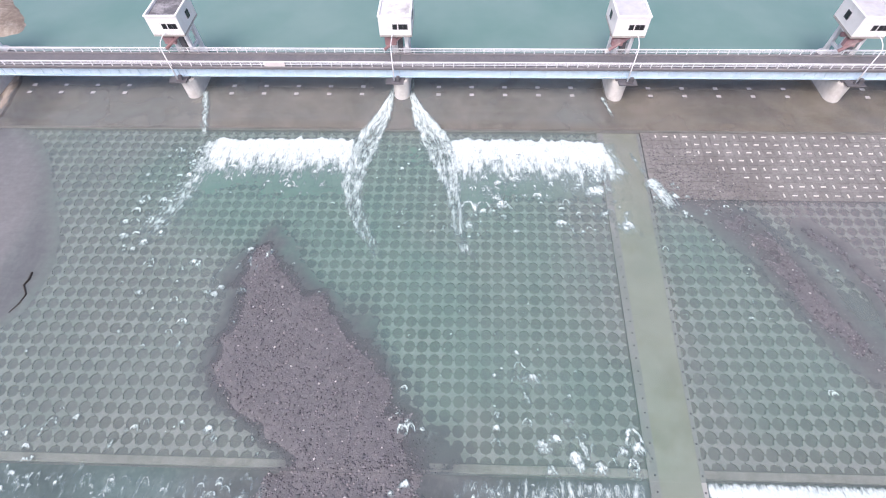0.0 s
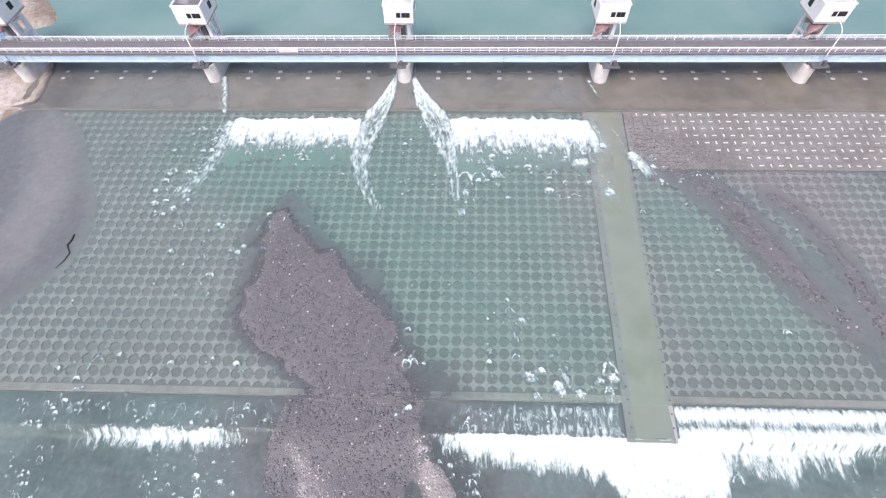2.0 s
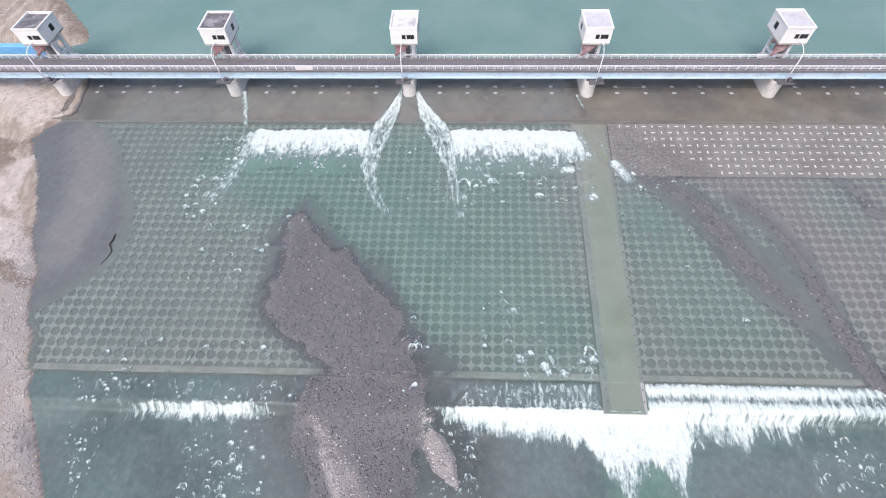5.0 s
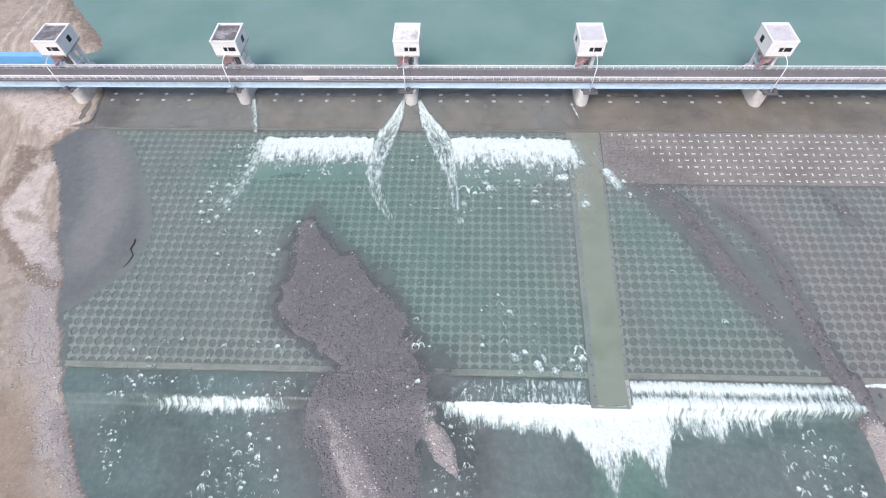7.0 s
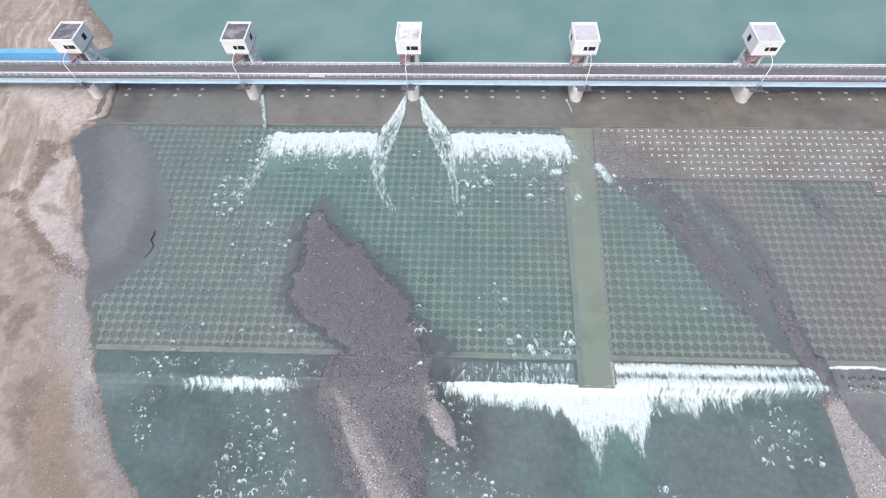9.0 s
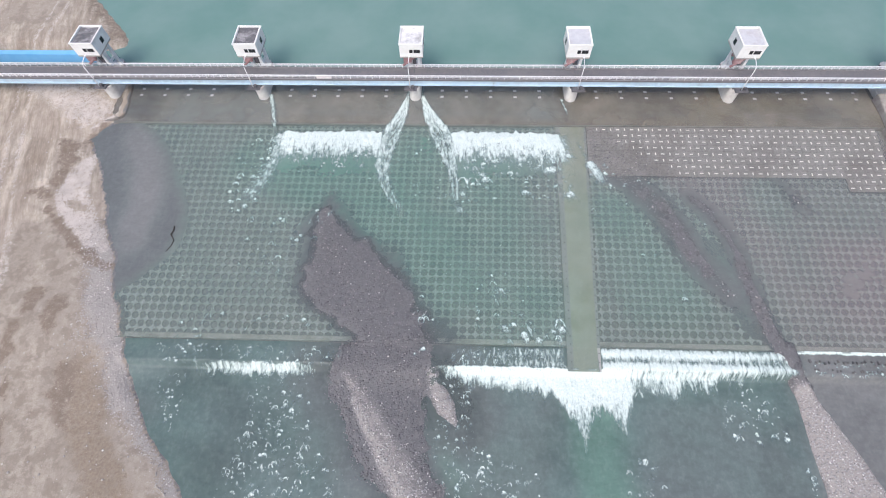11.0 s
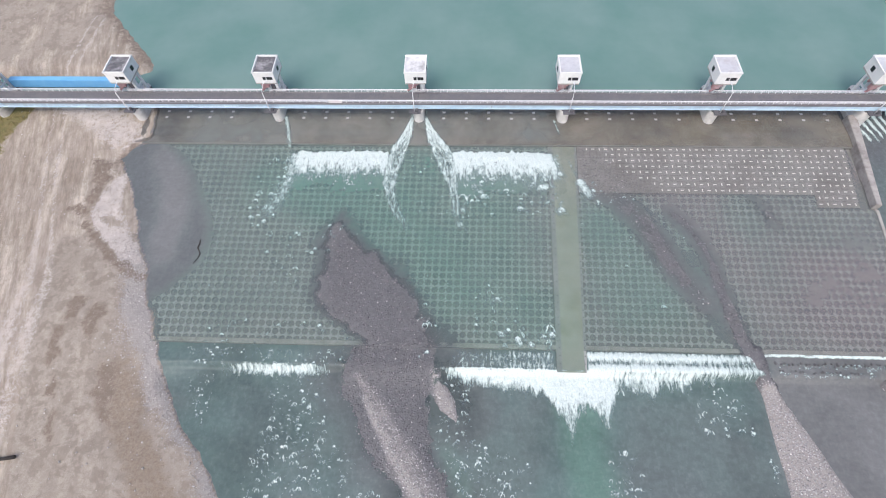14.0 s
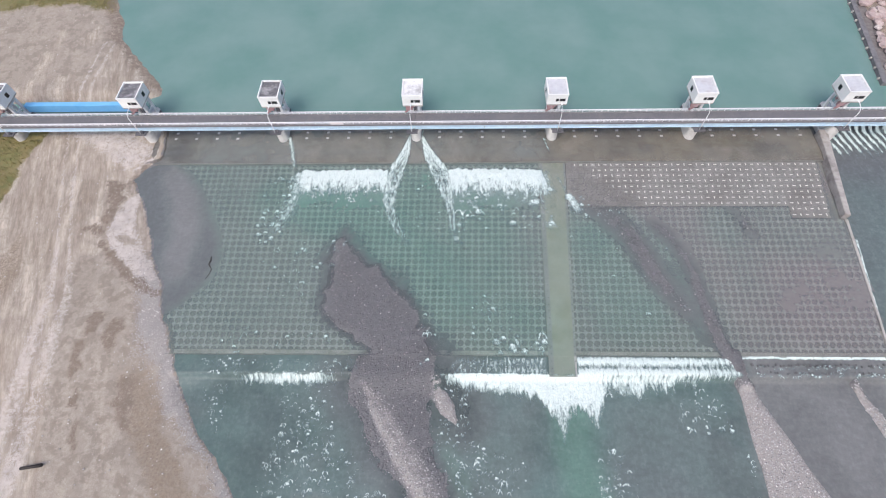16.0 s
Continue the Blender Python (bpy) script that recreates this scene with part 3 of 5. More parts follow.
def growth(X, Y):
    wob = (fbm(X * 0.1, Y * 0.1, 31) - 0.5) * 9
    g = smooth(-113, -116, X - (Y + 20) * 0.12 + wob) * smooth(-40, -34, Y + wob) * smooth(0, -6, Y)
    g = np.maximum(g, smooth(-109, -113, X - (Y - 60) * 0.2 + wob) * smooth(46, 52, Y + wob) * 0.9)
    g = np.maximum(g, smooth(14, 7, shore(Y) - X + wob * 0.6) * smooth(0.5, 2, shore(Y) - X) * smooth(44, 52, Y + wob))
    far = np.maximum(smooth(-150, -170, X), smooth(155, 170, X))
    brown = smooth(7, 2.0, np.abs(X - (shore(Y) - 11.5 + (Y + 95) * 0.15)) + wob * 0.4) * smooth(-76, -86, Y + wob) * 0.7
    tr = line_dist(X, Y, [(-106, 30), (-104.5, -8), (-98, -30), (-91.5, -48), (-87, -62), (-86, -80), (-84, -110)])
    wide = 0.9 + 2.6 * smooth(0.45, 0.9, tr[1])
    track = smooth(wide, wide * 0.3, np.abs(tr[0] - 1.2 - wide * 0.4) + wob * 0.10) * (0.30 + 0.45 * fbm(X * 0.3, Y * 0.08, 35))
    # smooth pale mud spread by the last flood
    fine = (fbm(X * 0.35, Y * 0.35, 33) - 0.5) * 3
    d, a = line_dist(X, Y, [(-78.0, -30), (-79.3, -37), (-78.5, -43), (-73.5, -49.5), (-66.5, -56)])
    lobe = smooth(1.1, 0.6, (d + fine * 0.5) / np.interp(a * 4, range(5), (1.0, 3.4, 4.6, 4.4, 2.0)))
    lobe = lobe * (1 - 0.8 * smooth(1.2, 0.5, np.hypot((X + 75.5) / 3.6, (Y + 45.6 + (X + 75.5) * 0.3) / 1.4) + fine * 0.2))
    tongue = smooth(2.6, 0.8, line_dist(X, Y, [(-80, -21.0), (-77.2, -17.5), (-77, -13.5)])[0] + fine * 1.1)
    flat = smooth(7.5, 3.5, line_dist(X, Y, [(-99, -7), (-89, -12), (-81, -18)])[0] + fine) * 0.62
    brown = np.maximum(brown, smooth(-94, -101, X - (Y + 45) * 0.25 + wob) * smooth(-30, -38, Y + wob) * smooth(0.42, 0.62, fbm(X * 0.22, Y * 0.05, 39)) * 0.62)
    return np.maximum(g, far), brown, np.maximum.reduce([track, lobe * 0.7, tongue * 0.8 * smooth(0.5, 2.5, shore(Y) - X), flat * smooth(2, 5, shore(Y) - X)])


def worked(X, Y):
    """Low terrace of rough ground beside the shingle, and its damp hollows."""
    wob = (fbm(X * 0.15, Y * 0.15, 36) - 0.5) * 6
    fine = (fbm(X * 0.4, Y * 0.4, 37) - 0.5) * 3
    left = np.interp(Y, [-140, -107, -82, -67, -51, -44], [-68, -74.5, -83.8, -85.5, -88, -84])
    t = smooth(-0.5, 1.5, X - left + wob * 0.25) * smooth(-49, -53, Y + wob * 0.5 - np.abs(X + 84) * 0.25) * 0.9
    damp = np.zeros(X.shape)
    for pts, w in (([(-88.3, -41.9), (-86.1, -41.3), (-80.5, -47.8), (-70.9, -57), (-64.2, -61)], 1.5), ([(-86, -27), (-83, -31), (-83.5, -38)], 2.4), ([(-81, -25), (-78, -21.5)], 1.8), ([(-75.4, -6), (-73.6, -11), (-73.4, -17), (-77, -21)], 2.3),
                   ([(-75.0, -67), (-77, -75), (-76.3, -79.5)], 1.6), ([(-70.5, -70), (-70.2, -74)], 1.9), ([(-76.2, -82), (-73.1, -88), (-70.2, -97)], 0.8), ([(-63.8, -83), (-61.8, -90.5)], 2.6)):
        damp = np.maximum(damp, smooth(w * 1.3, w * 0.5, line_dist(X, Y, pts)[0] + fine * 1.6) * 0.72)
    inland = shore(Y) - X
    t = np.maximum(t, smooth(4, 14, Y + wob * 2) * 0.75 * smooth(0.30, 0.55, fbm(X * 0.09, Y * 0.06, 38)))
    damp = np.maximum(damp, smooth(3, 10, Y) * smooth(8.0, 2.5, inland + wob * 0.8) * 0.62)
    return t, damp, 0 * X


xs = np.concatenate([np.linspace(-1500, -170, 22), np.arange(-160, -145, 3), np.arange(-145, 126, 0.7), np.arange(127, 200, 4), np.linspace(220, 1500, 22)])
ys = np.concatenate([np.linspace(-1500, -170, 22), np.arange(-160, -126, 3), np.arange(-125, 72, 0.7), np.arange(74, 200, 5), np.linspace(220, 1500, 22)])
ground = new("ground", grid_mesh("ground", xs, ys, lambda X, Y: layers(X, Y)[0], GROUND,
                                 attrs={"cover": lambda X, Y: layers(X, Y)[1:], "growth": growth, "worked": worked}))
tagged(ground, "river bed and bare earth bank with gravel bars", "ground", kind="structure")

# ---- apron, block field bed, sill ----
apron = new("apron", prism_mesh("apron", [(-100, 4), (-100, FIELD_TOP + 0.3), (116, FIELD_TOP + 0.3), (116, 4)], -4.0, Z_APRON, APRON))
tagged(apron, "smooth brown stained concrete apron below the gates", "apron", kind="structure")
edge = new("apron_edge", box_mesh("apron_edge", -100, 116, FIELD_TOP, FIELD_TOP + 0.3, -4.0, Z_APRON - 0.05, CONCRETE_DARK))
tagged(edge, "dark wet concrete lip at the end of the apron", "apron", kind="structure")
bed_slab = new("pavement_bed", prism_mesh("bed", [(-100, FIELD_TOP), (-100, FIELD_END), (field_right(FIELD_END), FIELD_END), (field_right(-44), -44), (field_right(FIELD_TOP), FIELD_TOP)], -4.0, Z_BED, CONCRETE_DARK))
tagged(bed_slab, "dark concrete bed under the cross blocks", "river bed", kind="structure")
sill = new("sill", None)
tagged(sill, "straight pale concrete sill at the foot of the block field", "sill", kind="structure")
for x0, x1 in ((-100, strip_left(-75)), (strip_right(-75), field_right(-75))):
    child("beam", box_mesh("beam", x0, x1, FIELD_END - 0.45, FIELD_END + 0.45, -2.0, -0.78, CONCRETE, 0.05), sill)
child("fall_wall", box_mesh("fall_wall", -100, field_right(-75), FIELD_END - 2.6, FIELD_END - 0.46, -4.2, -1.5, CONCRETE_DARK, 0.05), sill)
child("fall_step", box_mesh("fall_step", -100, field_right(-75), FIELD_END - 4.9, FIELD_END - 2.61, -4.4, -1.55, CONCRETE_DARK, 0.05), sill)

# ---- fishway strip ----
fishway = new("fishway", None)
tagged(fishway, "smooth greenish concrete fishway strip crossing the block field", "fishway", kind="structure")
N_SLAB = 12
for k in range(N_SLAB):
    ya, yb = -19.2 - k * (61.3 / N_SLAB), -19.2 - (k + 1) * (61.3 / N_SLAB) + 0.004
    o = [(strip_left(yb), yb), (strip_right(yb), yb), (strip_right(ya), ya), (strip_left(ya), ya)]
    child("slab", prism_mesh("slab", o, -4.2, -0.74, FISHWAY), fishway)
for s, f, wide in ((1, strip_left, 1.15), (-1, strip_right, 0.55)):
    o = [(f(-80.5), -80.5), (f(-80.5) + s * wide, -80.5), (f(-19.2) + s * wide, -19.2), (f(-19.2), -19.2)]
    if s < 0:
        o = [o[1], o[0], o[3], o[2]]
    child("edge_beam", prism_mesh("edge_beam", o, -4.2, -0.70, STRIP_EDGE), fishway, label="paler grey edge beam")
ring = tube_mesh("lifting_hole", [(0, 0, -0.05), (0, 0, 0.012)], 0.13, STEEL_DARK, 8)
for k in range(34):
    y = -21.0 - 1.75 * k
    child("lifting_hole", ring, fishway, pose(strip_left(y) + 0.75, y, -0.70))
    child("lifting_hole", ring, fishway, pose(strip_right(y) - 0.28, y, -0.70))

# ---- water ----
def field_silt(X, Y):
    """Brown veil, murk and dark drowned silt of the water over the blocks."""
    n = fbm(X * 0.05, Y * 0.05, 51)
    m = (fbm(X * 0.14, Y * 0.14, 52) - 0.5) * 5
    veil = smooth(-3, 6, X - np.interp(Y, [-78, -67, -55, -44, -36], [76, 73.5, 71, 64, 56]) + m * 0.6) * (0.78 + 0.5 * (n - 0.5))
    veil = veil * (1 - 0.65 * smooth(9, 2, np.hypot((X - 82) / 0.8, (Y + 40) * 0.8) + m * 0.6))
    veil = np.where(X > 80, veil * (0.75 + 0.5 * smooth(0.40, 0.62, fbm(X * 0.04, Y * 0.05, 59))), veil)
    veil = np.maximum(veil, smooth(60, 50, X) * smooth(43, 50, X) * smooth(-40, -34, Y) * 0.6)
    fan, e = fan_reach(X, Y) + m * 0.12, island_reach(X, Y)
    b1, b2, b5 = line_dist(X, Y, BAR_1)[0], line_dist(X, Y, BAR_2)[0], line_dist(X, Y, BAR_5)[0]
    fill = line_dist(X, Y, [(66.5, -58), (69, -64), (71, -71)])[0]
    bars = np.maximum.reduce([smooth(5.8, 1.2, b1 + m * 0.5), smooth(4.0, 0.8, b2 + m * 0.3), smooth(4.0, 0.6, b5 + m * 0.3) * 0.7])
    fill = smooth(4.5, 1.0, fill + m * 0.5)
    isl = smooth(-5.0, -0.5, e)
    fan_k = smooth(-2.5, 3.0, fan)
    brown = fan_k * smooth(6.5, 1.5, line_dist(X, Y, [(-69.7, -24), (-64.5, -32), (-61.5, -42), (-60.5, -54)])[0] + m * 0.7)
    dark = np.maximum.reduce([fan_k * (0.72 - 0.40 * brown + 0.5 * (n - 0.5)), isl * 0.9, smooth(0.0, 0.7, bars) * 0.5, fill * 0.5])
    veil = np.maximum.reduce([veil * (1 - 0.5 * fill), fan_k * 0.45 + brown * 0.3, smooth(-1.5, 0.5, e) * 0.5, bars * 0.5])
    cover = np.maximum.reduce([fan_k * 0.9, isl * 0.75, smooth(0.1, 0.8, bars) * 0.45, fill * 0.55])
    murk = smooth(-20, -60, X) * 0.02 + 0.10 * (n - 0.45) + veil * 0.04 + 0.36 * cover - 0.3 * smooth(-1.5, 0.5, e) - 0.10 * smooth(-62, -75, Y)
    strip = smooth(0.6, 0.0, np.maximum(35.5 + (Y + 19.2) * 0.042 - X, X - 43.1 - (Y + 19.2) * 0.063))
    # milky water below the drop and between the two jets
    milk = np.maximum(smooth(-36, -31, X) * smooth(-4, -8, X), smooth(8, 11, X) * smooth(40, 36, X)) * smooth(-40, -25, Y + m) * smooth(-21.5, -23.5, Y) * 0.22
    vee = smooth(1.0, 0.35, np.abs(X - 0.8) / (3.0 + np.maximum(-14 - Y, 0) * 0.35)) * smooth(-52, -26, Y + m) * 0.06
    murk = murk + np.maximum(milk, vee)
    murk = murk * (1 - strip) - 0.16 * strip
    veil = np.maximum(veil * (1 - strip), strip * 0.7 * smooth(-45, -24, Y))
    dark = dark * (1 - strip)
    return veil, np.clip(murk, -0.35, 0.6), np.clip(dark, 0, 1)


def field_green(X, Y):
    """Clear green tongues below the jets."""
    m = (fbm(X * 0.07, Y * 0.07, 53) - 0.5) * 16
    g = smooth(20, 5, line_dist(X, Y, [(-26, -34), (-6, -44), (6, -62)])[0] + m)
    g = np.maximum(g, smooth(9, 2, np.abs(X - 1.5) + m * 0.4) * smooth(-17, -26, Y) * 0.8)
    g = np.maximum(g, 0.75 * smooth(18, 5, line_dist(X, Y, [(16, -42), (24, -68)])[0] + m))
    g = np.maximum(g, 0.5 * smooth(11, 4, line_dist(X, Y, [(48, -46), (54, -64)])[0] + m * 0.6))
    return g, 0 * X, 0 * X


def ripple(z, amp, seed, s=0.35):
    return lambda X, Y: z + amp * (fbm(X * s, Y * s * 0.7, seed) - 0.5)


xs = np.arange(-96, 116, 1.0)
ys = np.linspace(-75.95, -18.9, 62)
fw = new("field_water", grid_mesh("field_water", xs, ys, ripple(Z_FIELD_W, 0.10, 60), W_FIELD, attrs={"silt": field_silt, "green": field_green},
                                  keep=lambda X, Y: X < np.where(Y < -44, 114.9 + (Y + 44) * 0.15, 114.9)))
tagged(fw, "shallow clear green water sliding over the block field", "water", kind="structure")
ys_f = np.linspace(-80.6, -75.95, 10)
xw = new("fishway_water", grid_mesh("fishway_water", np.arange(32.9, 39.2, 0.6), ys_f, lambda X, Y: -0.66 + 0.03 * fbm(X, Y, 4), W_FIELD, attrs={"silt": lambda X, Y: (0 * X, 0 * X - 0.16, 0 * X), "green": lambda X, Y: (0 * X, 0 * X, 0 * X)}))
tagged(xw, "thin film of water leaving the end of the fishway", "water", kind="structure")
# third silt channel also paints the dark shadow gap left of the pier at x=40
aw = new("apron_water", grid_mesh("apron_water", np.arange(-95, 117, 1.0), np.linspace(-19.15, -3.9, 30), ripple(0.0, 0.05, 61), W_APRON,
                                  attrs={"silt": lambda X, Y: (np.clip(smooth(-38, -46, X) * 0.3 + 0.8 * smooth(44, 34, X) * smooth(-20, -16, Y) + smooth(8, 0, np.abs(X)) * smooth(-8, -14, Y) + 0.7 * smooth(0.42, 0.62, fbm(X * 0.05, Y * 0.06, 58)) * smooth(42, 25, X), 0, 1), 0.35 * (fbm(X * 0.06, Y * 0.09, 55) - 0.4), np.maximum.reduce([0.75 * smooth(-64, -70, X + (fbm(X * 0.2, Y * 0.2, 74) - 0.5) * 5), 0.45 * smooth(0.52, 0.68, fbm(X * 0.05 + 9, Y * 0.1, 56)) * smooth(40, 60, X), 0.85 * smooth(1.6, 0.3, line_dist(X, Y, [(37.4, -8), (37.6, -12), (38.6, -17)])[0]), 0.55 * smooth(1.0, 0.3, np.hypot((X - 101) / 15, (Y + 15.0) / 5.5) + (fbm(X * 0.12, Y * 0.2, 75) - 0.5)), 0.6 * smooth(1.8, 0.2, line_dist(X, Y, [(81.5, -11), (86.5, -18)])[0] + (fbm(X * 0.5, Y * 0.5, 57) - 0.5) * 1.5)]))}))
tagged(aw, "thin film of brownish water on the apron", "water", kind="structure")
pool = new("pool_water", grid_mesh("pool_water", np.concatenate([np.linspace(-900, -180, 10), np.arange(-160, 180, 4.0), np.linspace(200, 900, 10)]),
                                   np.concatenate([np.arange(-2.98, 80, 2.5), np.linspace(90, 1200, 14)]), ripple(Z_POOL, 0.04, 62, 0.1), W_POOL))
tagged(pool, "still turquoise water held behind the gates", "water", kind="structure")


def tail_silt(X, Y):
    n = fbm(X * 0.06, Y * 0.06, 71)
    veil = np.maximum(smooth(72, 80, X + (n - 0.5) * 8) * 0.9, smooth(0.45, 0.6, n) * 0.26 * smooth(-82, -88, Y) * (1 - smooth(12, 4, np.abs(X - 38 - (Y + 90) * 0.2))))
    isl_d = np.minimum(line_dist(X, Y, PALE_1)[0], line_dist(X, Y, PALE_2)[0])
    veil = np.maximum(veil, smooth(16, 4, isl_d + (n - 0.5) * 10) * 0.45)
    return veil, 0.1 * (n - 0.3) - 0.2 * smooth(8, 3, isl_d), 0.55 * smooth(14, 3, isl_d + (n - 0.5) * 10)


def tail_green(X, Y):
    n = (fbm(X * 0.1, Y * 0.06, 72) - 0.5) * 8
    g = smooth(7, 1, line_dist(X, Y, [(36, -84), (37, -96), (41, -112)])[0] + n)
    return np.maximum(g, 0.8 * smooth(3.5, 0.5, line_dist(X, Y, [(7.0, -88), (10, -96), (14, -106)])[0] + n * 0.4)), 0 * X, 0 * X


tw = new("tail_water", grid_mesh("tail_water", np.concatenate([np.arange(-80, 150, 1.2)]), np.concatenate([np.linspace(-900, -140, 12), np.arange(-130, -82.5, 1.0), np.arange(-82.5, -75.7, 0.3)]),
                                 lambda X, Y: ripple(Z_TAIL, 0.25, 63, 0.3)(X, Y) + 1.62 * fall(X, Y), W_DOWN, attrs={"silt": tail_silt, "green": tail_green}))
tagged(tw, "deeper grey green water running below the sill", "water", kind="structure")
rw = new("channel_water", grid_mesh("channel_water", np.arange(110.4, 150, 1.2), np.arange(-78, -3, 1.0), ripple(-1.5, 0.2, 64, 0.3), W_DOWN,
                                    keep=lambda X, Y: X > np.where(Y < -44, 114.9 + (Y + 44) * 0.15, 114.9),
                                    attrs={"silt": lambda X, Y: (0 * X, 0.2 + 0 * X, 0.55 + 0.45 * smooth(-34, -18, Y)), "green": lambda X, Y: (0 * X, 0 * X, 0 * X)}))
tagged(rw, "dark grey blue water in the side channel", "water", kind="structure")

# ---- bridge ----
DECK_Y0, DECK_Y1, DECK_Z = -10.9, -6.5, 6.5
X0, X1 = -180.0, 168.0
bridge = new("service_bridge", None)
tagged(bridge, "long narrow asphalt service bridge on pale blue steel girders", "bridge")
child("deck", box_mesh("deck", X0, X1, DECK_Y0, DECK_Y1, DECK_Z - 0.35, DECK_Z, ASPHALT, 0.03), bridge, label="grey concrete deck slab")
child("road_surface", box_mesh("road_surface", X0, X1, DECK_Y0 + 0.45, DECK_Y1 - 0.45, DECK_Z - 0.1, DECK_Z + 0.02, ASPHALT), bridge, label="worn dark asphalt")
for y in (DECK_Y0 + 0.2, DECK_Y1 - 0.2):
    child("kerb", box_mesh("kerb", X0, X1, y - 0.2, y + 0.2, DECK_Z - 0.02, DECK_Z + 0.22, KERB, 0.03), bridge)
    for z in (0.6, 0.88, 1.15):
        w = 0.14 if z > 1 else 0.05
        child("rail_bar", box_mesh("rail_bar", X0, X1, y - w, y + w, DECK_Z + z - 0.03, DECK_Z + z + 0.03, RAIL), bridge)
post = box_mesh("post", -0.06, 0.06, -0.07, 0.07, 0.2, 1.2, RAIL, 0.015)
for y in (DECK_Y0 + 0.2, DECK_Y1 - 0.2):
    for k in range(int((X1 - X0) / 1.82)):
        child("post", post, bridge, pose(X0 + 0.5 + 1.82 * k, y, DECK_Z))


def girder_mesh(length):
    bm = bmesh.new()

    def bx(x0, x1, y0, y1, z0, z1, mi):
        r = bmesh.ops.create_cube(bm, size=1.0)
        for v in r["verts"]:
            v.co = ((x0 + x1) / 2 + v.co.x * (x1 - x0), (y0 + y1) / 2 + v.co.y * (y1 - y0), (z0 + z1) / 2 + v.co.z * (z1 - z0))
        for f in {f for v in r["verts"] for f in v.link_faces}:
            f.material_index = mi

    h = length / 2
    bx(-h, h, -0.03, 0.03, -1.6, -0.06, 0)
    bx(-h, h, -0.28, 0.28, -0.06, 0.0, 0)
    bx(-h, h, -0.32, 0.32, -1.68, -1.6, 1)
    for k in range(-5, 6):
        bx(k * h / 5.4 - 0.03, k * h / 5.4 + 0.03, -0.20, 0.20, -1.6, -0.06, 0)
    me = bpy.data.meshes.new("girder")
    bm.to_mesh(me)
    bm.free()
    me.materials.append(GIRDER)
    me.materials.append(GIRDER_EDGE)
    return me


gm = girder_mesh(SPAN / 2 - 0.06)
for x in PIERS[:-1]:
    for q in (SPAN / 4, SPAN * 3 / 4):
        for y in (DECK_Y0 + 0.55, DECK_Y1 - 0.7):
            child("girder", gm, bridge, pose(x + q, y, DECK_Z - 0.36), "pale blue painted steel girder")
for x in PIERS:
    child("expansion_joint", box_mesh("joint", x - 0.15, x + 0.15, DECK_Y0 + 0.45, DECK_Y1 - 0.45, DECK_Z, DECK_Z + 0.03, STEEL_DARK), bridge)

sign = new("railing_banner", box_mesh("banner", -1.9, 1.9, -0.03, 0.03, -0.45, 0.4, SIGN, 0.01))
sign.matrix_basis = pose(-22.3, DECK_Y0 + 0.06, DECK_Z + 0.72)
tagged(sign, "pale pinkish cloth banner tied to the bridge railing", "banner")

# ---- piers ----
def round_outline(w, y0, y1, n=10):
    r = w / 2
    pts = [(r * math.cos(t), y0 + r + r * math.sin(t)) for t in np.linspace(math.pi, 2 * math.pi, n)]
    pts += [(r * math.cos(t), y1 - r + r * math.sin(t)) for t in np.linspace(0, math.pi, n)]
    return pts


def make_pier():
    p = new("bridge_pier", None)
    child("body", prism_mesh("body", round_outline(2.9, -11.4, -0.2), -5.0, 3.9, PIER, 0.15), p)
    child("footing", prism_mesh("footing", round_outline(3.3, -10.6, 0.4), -5.0, -0.1, PIER, 0.1), p)
    for y in (DECK_Y0 + 0.55, DECK_Y1 - 0.7):
        child("bearing", box_mesh("bearing", -0.9, 0.9, y - 0.35, y + 0.35, 3.85, 4.46, STEEL_DARK, 0.03), p, label="dark bearing block")
    for s in (-1, 1):
        child("gate_slot", box_mesh("slot", s * 1.62 - 0.06, s * 1.62 + 0.06, -2.6, -1.4, -0.2, 3.9, STEEL_DARK), p, label="dark steel gate guide")
    return tagged(p, "rounded pale concrete pier standing in the water", "pier", "row of bridge piers")


